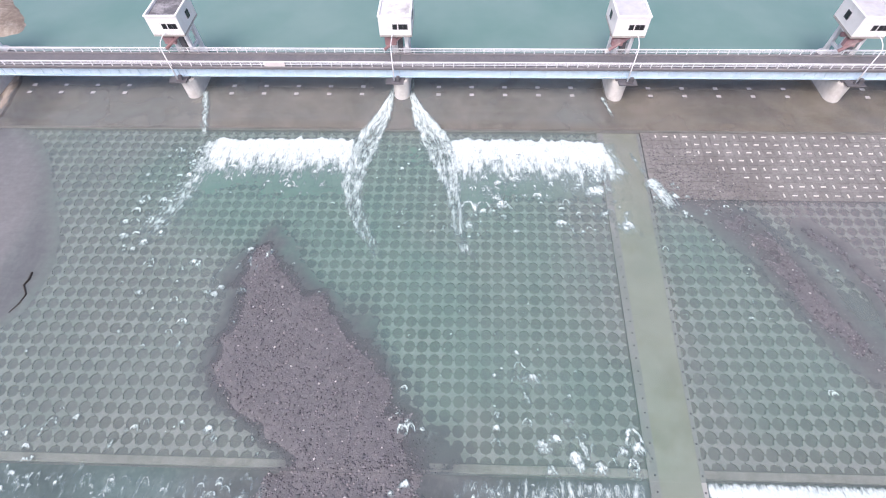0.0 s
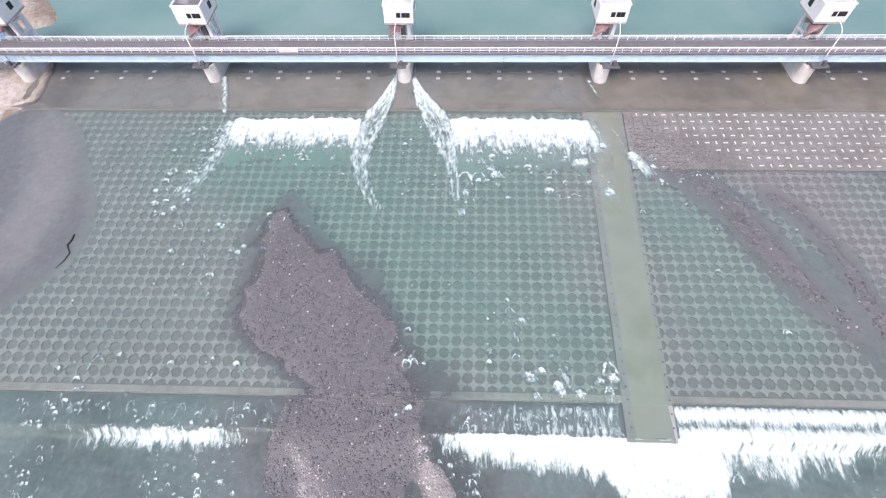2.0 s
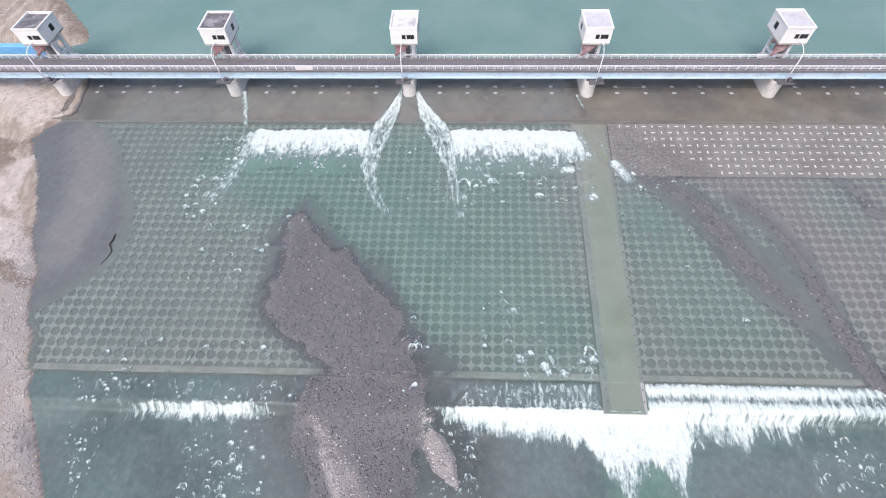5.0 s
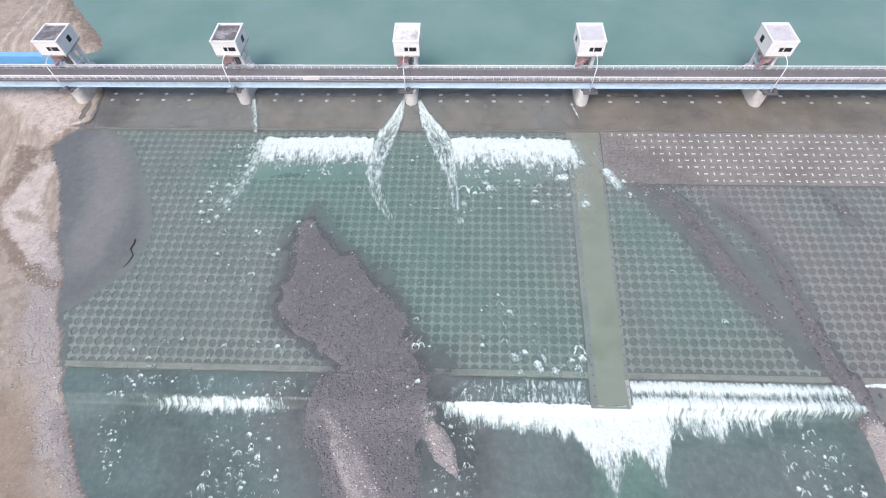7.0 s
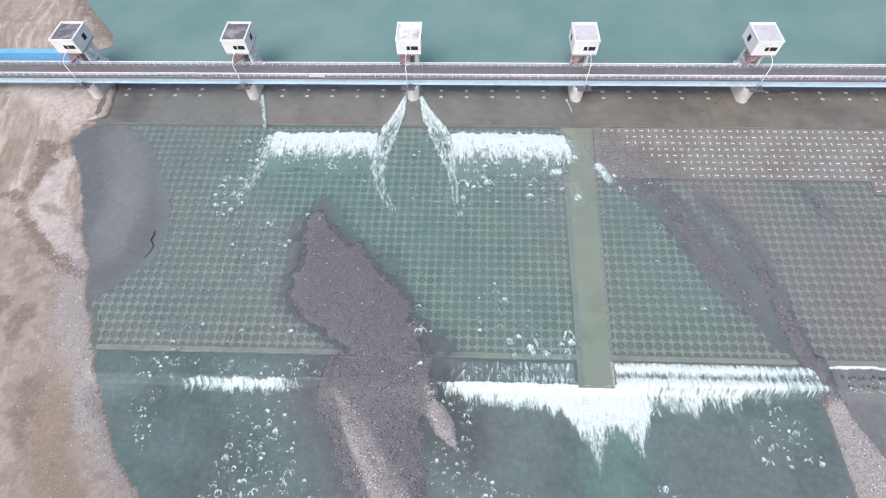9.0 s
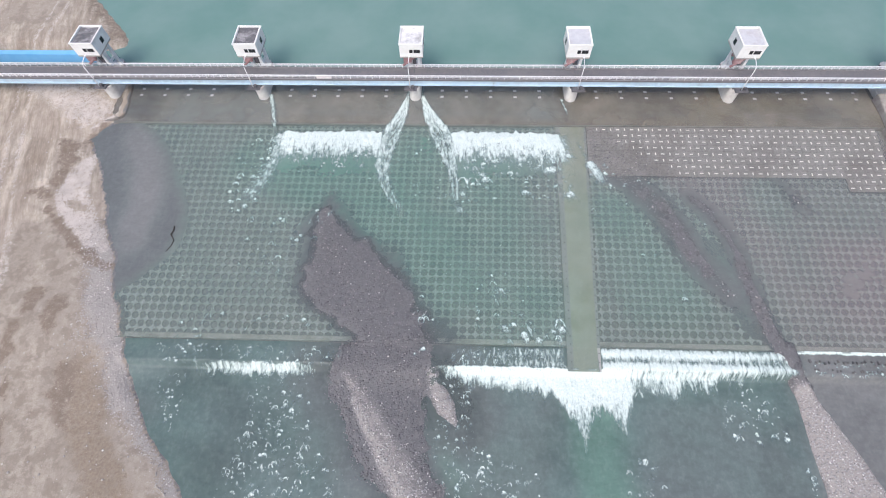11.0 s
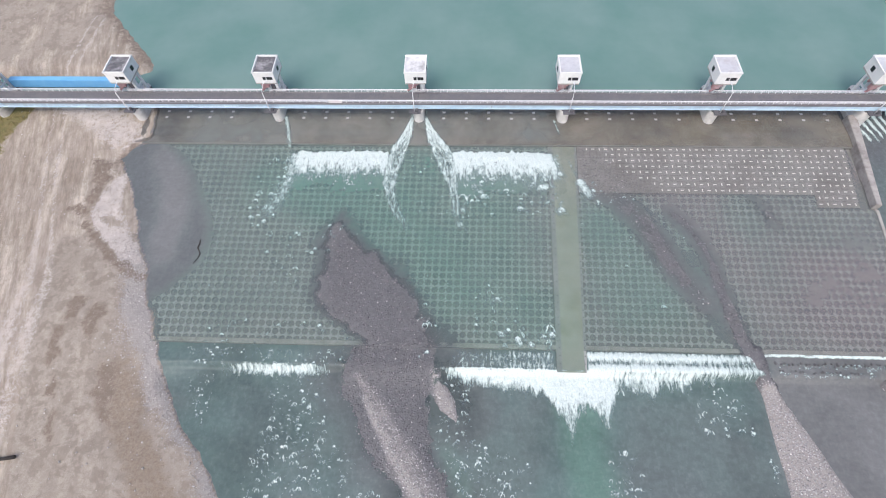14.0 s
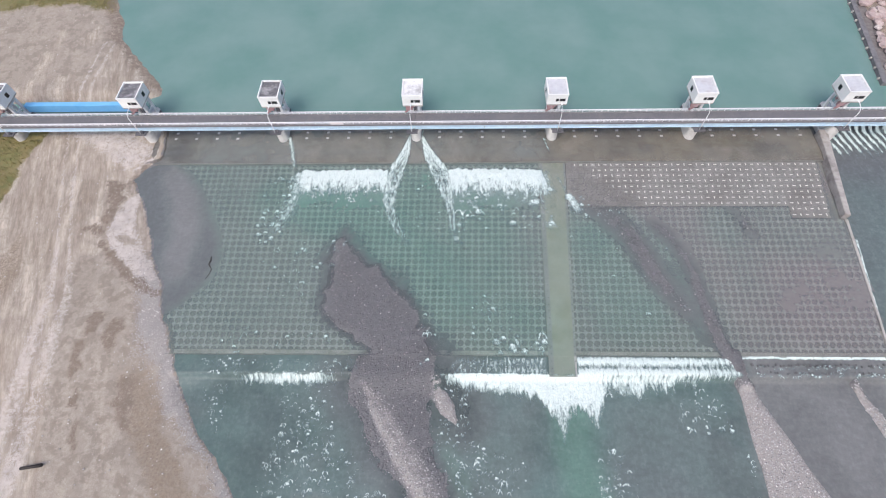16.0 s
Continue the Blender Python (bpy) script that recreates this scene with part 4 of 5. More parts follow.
def make_house(roof):
    """Hut on four legs over a pier."""
    h = new("gate_house", None)
    x0, x1, y0, y1, z0, z1 = -3.1, 2.45, -8.2, -1.5, 11.2, 14.45
    child("floor_slab", box_mesh("floor_slab", x0 - 0.02, x1 + 0.02, y0 - 0.02, y1 + 0.02, z0 - 0.35, z0 + 0.02, CONCRETE, 0.03), h)
    t = 0.25
    for nm, b in (("front", (x0, x1, y0, y0 + t)), ("back", (x0, x1, y1 - t, y1)), ("west", (x0, x0 + t, y0 + t, y1 - t)), ("east", (x1 - t, x1, y0 + t, y1 - t))):
        child("wall", box_mesh("wall", *b, z0 + 0.02, z1, WHITE), h)
    child("roof", box_mesh("roof", x0 + t, x1 - t, y0 + t, y1 - t, z1 - 0.35, z1 - 0.15, roof), h, label="flat stained roof")
    for b in ((x0 - 0.1, x1 + 0.1, y0 - 0.1, y0 + t), (x0 - 0.1, x1 + 0.1, y1 - t, y1 + 0.1), (x0 - 0.1, x0 + t, y0 + t, y1 - t), (x1 - t, x1 + 0.1, y0 + t, y1 - t)):
        child("parapet", box_mesh("parapet", *b, z1, z1 + 0.28, WHITE, 0.03), h)

    def window(c, w, hh, axis, panes):
        fr = child("window", None, h, pose(*c, 0, 0, axis))
        child("frame", box_mesh("frame", -w / 2 - 0.07, w / 2 + 0.07, -0.05, 0.02, -hh / 2 - 0.07, hh / 2 + 0.07, STEEL_DARK), fr)
        for k in range(panes):
            a = -w / 2 + k * w / panes
            child("pane", box_mesh("pane", a + 0.03, a + w / panes - 0.03, -0.07, -0.05, -hh / 2, hh / 2, GLASS), fr)

    zc = z0 + 1.55
    window((-0.35, y0, zc), 0.7, 0.8, 0, 1)
    window((1.05, y0, zc), 1.45, 0.8, 0, 2)
    window((x1, -4.4, zc + 0.1), 1.1, 1.2, 90, 1)
    window((x0, -4.4, zc + 0.1), 1.1, 1.2, -90, 1)
    # legs, beams and the hoist gear below
    for lx, ly in ((-1.2, -5.9), (1.2, -5.9), (-1.2, -2.6), (1.2, -2.6)):
        child("leg", box_mesh("leg", lx - 0.33, lx + 0.33, ly - 0.38, ly + 0.38, 3.85, z0 - 0.35, WHITE, 0.03), h)
    for lx in (-1.2, 1.2):
        for zb in (6.6, 9.4):
            child("brace", box_mesh("brace", lx - 0.2, lx + 0.2, -5.5, -3.0, zb, zb + 0.5, WHITE, 0.03), h)
    child("hoist_frame", box_mesh("hoist_frame", -2.5, -0.5, -7.3, -6.5, 8.7, 10.1, RUST, 0.06), h, label="red primed steel hoist frame")
    child("hoist_beam", tube_mesh("hoist_beam", [(-2.7, -7.3, 7.9), (0.7, -6.9, 10.5)], 0.3, RUST, 8), h, label="red primed diagonal beam")
    child("hoist_drum", tube_mesh("hoist_drum", [(-2.6, -5.4, 9.9), (0.4, -5.4, 9.9)], 0.42, RUST, 12), h, label="red primed hoist drum")
    child("stair", box_mesh("stair", -0.4, 0.5, -6.2, -5.6, 6.55, 10.5, STEEL_DARK, 0.02), h)
    return h


def make_lamp():
    l = new("street_lamp", None)
    child("base_plate", box_mesh("base_plate", -0.25, 0.25, -0.25, 0.25, 0.0, 0.08, STEEL_DARK, 0.01), l)
    child("pole", tube_mesh("pole", [(0, 0, 0.05), (0, 0, 3), (0, 0, 6.1)], [0.13, 0.11, 0.09], RAIL), l)
    arm = [(0, 0, 6.1), (0.02, 0.25, 6.6), (0.05, 0.9, 7.05), (0.1, 1.9, 7.3), (0.12, 2.6, 7.35)]
    child("arm", tube_mesh("arm", arm, 0.08, RAIL), l)
    child("lamp_head", box_mesh("lamp_head", -0.07, 0.31, 2.5, 3.3, 7.25, 7.42, RAIL, 0.04), l, label="white lamp head")
    return tagged(l, "tall white street lamp with an arm over the road", "lamp", "row of street lamps")


def make_box():
    b = new("equipment_box", None)
    child("platform", box_mesh("platform", -1.6, 1.6, -0.75, 0.75, -0.25, 0.0, STEEL_DARK, 0.02), b)
    child("cabinet", box_mesh("cabinet", 0.3, 0.9, -0.3, 0.3, 0.0, 0.9, STEEL_DARK, 0.03), b)
    return tagged(b, "dark grey steel platform bracketed beside the bridge girder", "platform", "platforms at the piers")


pier0, lamp0, box0 = make_pier(), make_lamp(), make_box()
houses = {"dark": make_house(ROOF_DARK), "white": make_house(ROOF_WHITE), "pale": make_house(ROOF_PALE)}
roof_of = {-160: "dark", -120: "dark", -80: "dark", -40: "dark", 0: "white", 40: "pale", 80: "pale", 120: "pale", 160: "pale"}
words = {"dark": "white hut on concrete legs with a dark stained flat roof", "white": "white hut on concrete legs with a bright patched flat roof",
         "pale": "white hut on concrete legs with a pale pinkish flat roof"}
used = set()
for i, x in enumerate(PIERS):
    m = pose(x, 0, 0)
    if i == 0:
        pier0.matrix_basis = m
        lamp0.matrix_basis = pose(x - 1.0, -11.4, 4.3)
        box0.matrix_basis = pose(x - 0.9, -11.4, 4.28)
    else:
        copy_thing(pier0, m)
        copy_thing(lamp0, pose(x - 1.0 if x < 20 else x + 0.9, -11.4, 4.3))
        copy_thing(box0, pose(x - 0.9 if x < 20 else x + 1.0, -11.4, 4.28))
    key = roof_of[int(x)]
    if key in used:
        hh = copy_thing(houses[key], m)
    else:
        used.add(key)
        hh = houses[key]
        hh.matrix_basis = m
    tagged(hh, words[key], "gate house", "row of gate houses")

# ---- gates between the piers ----
def make_gate(raised):
    g = new("sluice_gate", None)
    child("skin_plate", box_mesh("skin_plate", -18.2, 18.2, -1.5, -1.3, 0.6, 3.1, GATE_BLUE, 0.02), g)
    for z in (0.7, 1.5, 2.3, 3.05):
        child("beam", box_mesh("beam", -18.2, 18.2, -1.3, 0.1, z - 0.12, z + 0.05, GATE_BLUE, 0.02), g)
    for k in range(7):
        x = -18 + 6 * k
        child("rib", box_mesh("rib", x - 0.06, x + 0.06, -1.1, -0.1, 0.7, 3.0, GATE_BLUE), g)
    return tagged(g, "blue painted steel sluice gate lifted clear of the ground" if raised else "blue painted steel sluice gate lowered to the apron", "gate", "gates between piers")


lifted = make_gate(True)
lifted.matrix_basis = pose(-100, -1.2, 3.9)
low = make_gate(False)
low.matrix_basis = pose(-60, -1.7, -0.74)
for x in (-20, 20, 60, 100):
    copy_thing(low, pose(x, -1.7, -0.74))

# ---- guide wall and low training wall on the side channel ----
WALL_STAINED = surf("stained_wall", (0.36, 0.33, 0.31), (0.46, 0.43, 0.41), 0.7, 0.9, 0.02, (0.20, 0.18, 0.17), 0.3, 0.7)
guide = new("guide_wall", prism_mesh("guide_wall", [(116.9, -9.0), (113.1, -38.3), (114.4, -38.6), (119.3, -9.0)], -4.0, 1.4, WALL_STAINED, 0.12))
tagged(guide, "sloping pale concrete guide wall beside the side channel", "wall", kind="structure")
train = new("training_wall", prism_mesh("training_wall", [(114.2, -38.7), (field_right(-75.4) - 0.3, -75.4), (field_right(-75.4) + 0.2, -75.4), (114.9, -38.7)], -4.0, -0.5, CONCRETE, 0.05))
tagged(train, "low concrete edge wall of the block field", "wall", kind="structure")

# ---- revetment on the far right bank ----
QUAY = surf("quay_wall", (0.16, 0.155, 0.165), (0.23, 0.22, 0.23), 0.7, 0.9, 0.02, (0.10, 0.095, 0.10), 0.3, 0.7)
quay = new("revetment_wall", prism_mesh("revetment", [(140.4, 7.5), (142.2, 7.5), (148.6, 50), (172, 140), (170, 140), (147.0, 50)], -4, 3.6, QUAY, 0.1))
tagged(quay, "narrow dark stained concrete quay wall with bollard stubs", "wall", kind="structure")

fill_top = new("quay_backfill", prism_mesh("backfill", [(142.2, 7.5), (190, 7.5), (190, 140), (172, 140), (148.6, 50)], -4, 3.3, STONE))
tagged(fill_top, "dark earth fill behind the quay wall", "ground", kind="structure")

# ---- driftwood ----
stick = new("driftwood_branch", tube_mesh("branch", [(-52.2, -50.0, -0.5), (-52.0, -51.2, -0.45), (-52.3, -52.2, -0.45), (-51.2, -53.7, -0.48), (-51.4, -55.0, -0.5), (-52.2, -56.6, -0.55)], [0.12, 0.14, 0.13, 0.11, 0.09, 0.05], WOOD))
tagged(stick, "thin dark crooked branch stranded in the shallows", "branch")

# ---- armour rocks on the quay ----
def rock_mesh(name, seed, material, n=2):
    bm = bmesh.new()
    bmesh.ops.create_icosphere(bm, subdivisions=n, radius=1.0)
    rnd = random.Random(seed)
    off = Vector((rnd.random() * 50, rnd.random() * 50, rnd.random() * 50))
    for v in bm.verts:
        v.co *= 0.75 + 0.55 * noise.noise(v.co * 1.3 + off)
        v.co.z *= 0.6
    me = bpy.data.meshes.new(name)
    bm.to_mesh(me)
    bm.free()
    me.materials.append(material)
    return me


rocks = [rock_mesh("armour_rock", k, PINK) for k in range(4)]
rnd = random.Random(4)
for k in range(60):
    y = 9 + (k // 3) * 3.0 + rnd.uniform(-0.9, 0.9)
    x = 145.6 + (y - 8) * 0.15 + (k % 3) * 3.7 + rnd.uniform(-0.7, 0.7)
    r = new("armour_rock", rocks[k % 4])
    sc = rnd.uniform(1.3, 2.3)
    r.matrix_basis = pose(x, y, 4.0, 0, 0, rnd.uniform(0, 360)) @ Matrix.Diagonal((sc, sc * rnd.uniform(1.0, 1.6), sc, 1))
    tagged(r, "large pinkish pale armour rock lying on the bank", "rock", "armour rocks on the quay")
stub = box_mesh("fender", -0.7, 0.0, -0.25, 0.25, -0.5, 0.2, CONCRETE, 0.05)
for k in range(10):
    y = 10 + 4.6 * k
    child("fender", stub, quay, pose(140.5 + (y - 7.5) * 0.155, y, 3.2))

log = new("driftwood_log", tube_mesh("log", [(-79.6, -100.9, 0.0), (-77.5, -100.6, 0.05), (-75.4, -100.2, 0.02)], [0.35, 0.32, 0.4], WOOD))
tagged(log, "short dark driftwood log lying on bare earth", "log")

# ---- white plates on the apron ----
plates = new("plate_rows", None)
tagged(plates, "rows of pale square concrete plates set in the apron", "plates", kind="structure")
plate = box_mesh("plate", -0.42, 0.42, -0.34, 0.34, -0.2, 0.03, PLATE, 0.02)
for x in PIERS[2:7]:
    for k in range(5):
        if x < -60 and k > 3:
            continue
        for y in (-7.5, -9.75):
            child("plate", plate, plates, pose(x + 6.9 + 6.33 * k, y, 0.0))
child("joint_strip", box_mesh("joint_strip", -70, 116, -7.62, -7.54, -0.2, -0.05, CONCRETE), plates)

# ---- foam ----
def streaks(X, Y, seed, fx=1.1, fy=0.30):
    return 0.55 * fbm(X * fx, Y * fy, seed) + 0.45 * fbm(X * 1.6, Y * 1.3, seed + 5)


def straight_flow(X, Y):
    return X + 0.3 * fbm(X * 0.4, Y * 0.2, 201), Y * 0.30, 0 * X


def foam_sheet(name, label, xs, ys, dens, zf, lift, seed=0, flow=straight_flow):
    me = grid_mesh(name, xs, ys, lambda X, Y: zf(X, Y) + lift * np.clip(dens(X, Y), 0, 1.2) * fbm(X * 0.9, Y * 0.6, 90 + seed), FOAM,
                   keep=lambda X, Y: dens(X, Y) > 0.06, attrs={"froth": lambda X, Y: (dens(X, Y),) * 3, "flow": flow})
    return tagged(new(name, me), label, "white water", kind="stuff")


# fans of white water from the pier: heights along, outer and inner edge, density
FANS = [([-4.5, -9.0, -10.5, -14, -18.5, -22, -27, -33, -38, -42, -45, -48.5], [2.1, 2.3, 2.6, 4.4, 7.4, 9.9, 11.2, 11.4, 11.6, 12.0, 13.2, 15.0],
         [1.5, 1.5, 1.5, 2.0, 2.8, 3.8, 6.2, 8.6, 9.6, 9.8, 11.2, 13.6], [0.5, 0.6, 0.95, 0.9, 0.72, 0.55, 0.6, 0.6, 0.5, 0.45, 0.4, 0.0]),
        ([-4.5, -9.0, -10.5, -14, -17, -21.5, -27, -32, -37, -41, -45, -49.5], [-2.1, -2.3, -2.6, -3.9, -5.2, -7.6, -8.6, -8.6, -7.2, -5.4, -2.6, -0.8],
         [-1.5, -1.5, -1.5, -1.6, -1.7, -2.7, -4.0, -5.0, -4.4, -3.0, -0.8, 0.4], [0.5, 0.6, 0.95, 0.9, 0.74, 0.56, 0.6, 0.6, 0.5, 0.45, 0.4, 0.0])]
JETS = [([(-38.4, -9.0), (-36.9, -13.5), (-35.8, -17.9), (-34.4, -22.8)], 0.5, 0.75, 0.9), ([(-33.4, -21.5), (-33.4, -26.5), (-33.4, -31), (-34.6, -36), (-37.0, -41.5), (-38.6, -46)], 1.2, 2.2, 0.74),
        ([(37.6, -10.2), (38.2, -13.0), (39.0, -17)], 0.35, 0.25, 0.8), ([(42.4, -30.2), (43.8, -33.0), (45.8, -37.5)], 0.9, 1.5, 1.0), ([(40.4, -24), (42.6, -30.5)], 0.3, 0.4, 0.55),
        ([(36.0, -22), (37.2, -27), (39.5, -31)], 1.5, 1.0, 0.6)]


def fan_place(X, Y, ys, outer, inner):
    """0 at the inner and 1 at the outer edge of a fan."""
    xo, xi = np.interp(Y, ys[::-1], outer[::-1]), np.interp(Y, ys[::-1], inner[::-1])
    return (X - xi) / (xo - xi), np.abs(xo - xi)


def field_foam(X, Y):
    wx = (fbm(X * 0.25, Y * 0.1, 111) - 0.5) * 3.0
    wy = (fbm(X * 0.9, Y * 0.25, 112) - 0.5) * 5.0
    teeth = 0.22 * np.cos((X - 0.6) * 2 * math.pi / 1.79) * smooth(-23, -20, Y)
    top = smooth(-20.9, -22.1, Y + wx * 0.3 + wy * 0.35 - teeth)
    a = smooth(-33.8, -31.6, X - (Y + 22) * 0.12) * smooth(-6.5, -8.5, X) * top * (0.18 + 0.84 * smooth(-33.0, -22.8, Y + wx * 0.6 + wy)) * smooth(-37, -28, Y + wx)
    b = smooth(8.6, 10.2, X + (Y + 22) * 0.1) * smooth(37.2, 34.8, X + (Y + 21) * 0.28) * top * (0.20 + 0.84 * smooth(-34.0, -23.0, Y + wx * 0.6 + wy)) * smooth(-39, -29, Y + wx)
    d = np.maximum(a, b)
    for pts, w0, w1, amt in JETS:
        dist, al = line_dist(X, Y, pts)
        w = w0 + (w1 - w0) * al
        d = np.maximum(d, smooth(w * 2.1, 0.0, dist + wx * 0.15) * (1.0 - 0.4 * al) * smooth(1.0, 0.75, al) * smooth(0.0, 0.05, al) * amt * 0.9)
    for ys, outer, inner, amt in FANS:
        p, w = fan_place(X + wx * 0.25 * smooth(-12, -26, Y), Y, ys, outer, inner)
        rim = 0.84 + 0.30 * np.exp(-((p - 0.80) / 0.18) ** 2) + 0.22 * np.exp(-((p - 0.16) / 0.14) ** 2)
        soft = 0.45 / w + 0.08
        d = np.maximum(d, smooth(-soft, soft, p) * smooth(1 + soft, 1 - soft, p) * rim * np.interp(Y, ys[::-1], amt[::-1]) * smooth(ys[0], ys[0] - 1, Y))
    return d


def field_flow(X, Y):
    """Across and along the jets; straight down the slope elsewhere."""
    u, v, w = straight_flow(X, Y)
    best = np.full(X.shape, 1.6)
    for k, (pts, w0, w1, amt) in enumerate(JETS):
        n = len(pts) - 1
        dist, al = line_dist(X, Y, pts)
        px = np.interp(al * n, range(n + 1), [p[0] for p in pts])
        run = sum(math.hypot(pts[i + 1][0] - pts[i][0], pts[i + 1][1] - pts[i][1]) for i in range(n))
        rel = dist / (w0 + (w1 - w0) * al)
        near = rel < best
        best = np.where(near, rel, best)
        u = np.where(near, np.sign(X - px) * dist * 1.3 + 40 * k, u)
        v = np.where(near, al * run * 0.5, v)
    for k, (ys, outer, inner, amt) in enumerate(FANS):
        p, wd = fan_place(X, Y, ys, outer, inner)
        near = (p > -0.3) & (p < 1.3) & (Y < ys[0] + 1) & (Y > -24)
        u = np.where(near, p * (2.2 + 0.6 * wd) + 300 + 50 * k, u)
        v = np.where(near, Y * 0.32, v)
    return u, v, w


def field_level(X, Y):
    return np.where(Y > -19.2, 0.05, 0.05 + (Z_FIELD_W - 0.02) * smooth(-19.2, -21.5, Y)) + 0.02


foam_sheet("field_foam", "churning white foam where water drops off the apron", np.arange(-46, 52, 0.22), np.arange(-50, -4.2, 0.22), field_foam, field_level, 0.55, 0, field_flow)


# lower edge of the foam below the sill
EDGE_X = [7.5, 9.5, 15, 22, 29, 31.5, 33.3, 35.0, 36.6, 38.5, 40.5, 42.6, 44.2, 46.0, 48, 53, 56, 59, 62, 68, 76.5]
EDGE_Y = [-80.6, -81.6, -83.4, -84.6, -85.0, -87.3, -90.6, -95.0, -89.8, -87.4, -89.4, -92.2, -88.0, -83.8, -84.4, -85.4, -83.6, -84.4, -82.4, -81.0, -80.0]


def sill_foam(X, Y):
    wx = (fbm(X * 0.3, Y * 0.1, 141) - 0.5) * 3.0
    wy = (fbm(X * 1.1, Y * 0.22, 142) - 0.5) * 4.0
    lump = 0.5 + 0.5 * np.cos(X * 2 * math.pi / 1.02 + 2.5 * fbm(X * 0.3, 0 * Y, 143))
    left = smooth(-42, -35, X) * smooth(-13, -20, X) * smooth(-79.9, -80.5, Y + wx * 0.3 - 0.12 * lump) * smooth(-83.4, -80.8, Y + wx * 0.3 + wy * 0.35) * (0.54 + 0.25 * smooth(-36, -30, X) * smooth(-16, -22, X))
    lruns = smooth(-50, -40, X) * smooth(-9, -12, X) * smooth(-76.0, -77.0, Y) * smooth(-82.0, -79.0, Y) * 0.16
    mruns = smooth(9, 13, X) * smooth(32.6, 32.2, X) * smooth(-75.7, -76.6, Y + wx * 0.3) * smooth(-81.5, -79.0, Y) * (0.20 + 0.16 * smooth(18, 26, X) + 0.22 * lump * np.exp(-((Y + 77.2) / 0.7) ** 2) + 0.30 * lump * np.exp(-((Y + 79.3) / 0.7) ** 2))
    edge = np.interp(X + wx * 0.5, EDGE_X, EDGE_Y)
    thick = 0.74 + 0.30 * smooth(46, 42, X) + 0.10 * lump * smooth(40, 44, X)
    main = smooth(7.6, 8.6, X) * smooth(76.6, 74.6, X) * smooth(-79.7, -80.3, Y + wx * 0.12) * smooth(edge - 1.6, edge + 3.2, Y + wy * 0.7) * thick * (1 - 0.45 * smooth(-83.5, -90, Y))
    rows = 0.60 + 0.62 * np.exp(-((Y + 77.0) / 0.62) ** 2) * (0.55 + 0.45 * lump) + 0.62 * np.exp(-((Y + 79.5) / 0.75) ** 2) * (0.5 + 0.5 * lump) - 0.16 * np.exp(-((Y + 78.35) / 0.3) ** 2)
    right = smooth(39.3, 39.8, X) * smooth(76.6, 74.8, X) * smooth(-75.7, -76.3, Y - 0.25 * lump) * smooth(-82.0, -80.0, Y) * rows * (1 - 0.25 * smooth(60, 72, X))
    line = smooth(76, 77, X) * smooth(111, 110, X) * smooth(-75.45, -75.6, Y) * smooth(-76.6, -75.9, Y + wx * 0.2) * 1.1
    return np.maximum.reduce([left, lruns, mruns, main, right, line])


def tail_level(X, Y):
    return Z_TAIL + 0.2 + 1.62 * smooth(-81.3, -79.9, Y)


foam_sheet("sill_foam", "thick white foam tumbling over the sill", np.arange(-52, 111.5, 0.24), np.arange(-98, -75.0, 0.24), sill_foam, tail_level, 0.5, 7)


def channel_foam(X, Y):
    k = smooth(120.0, 121.5, X) * smooth(-19.5, -10.0, Y + (fbm(X * 0.5, Y * 0.2, 161) - 0.5) * 5) * smooth(-3.5, -4.5, Y)
    s = 0.5 + 0.5 * np.sin((X + Y * 0.28) * 3.1 + 1.6 * fbm(X * 0.3, Y * 0.1, 171))
    e = smooth(0.7, 0.1, np.abs(X - np.where(Y < -44, 115.1 + (Y + 44) * 0.15, 115.1) - 0.1)) * smooth(-74, -73, Y) * smooth(-43.5, -45, Y)
    return np.maximum(k * (0.1 + 0.95 * s), e * 0.75)


foam_sheet("channel_foam", "white streaks of water falling into the side channel", np.arange(108, 150, 0.22), np.arange(-75, -3, 0.22), channel_foam, lambda X, Y: -1.32 + 2.2 * smooth(-8, -4, Y), 0.3, 9)


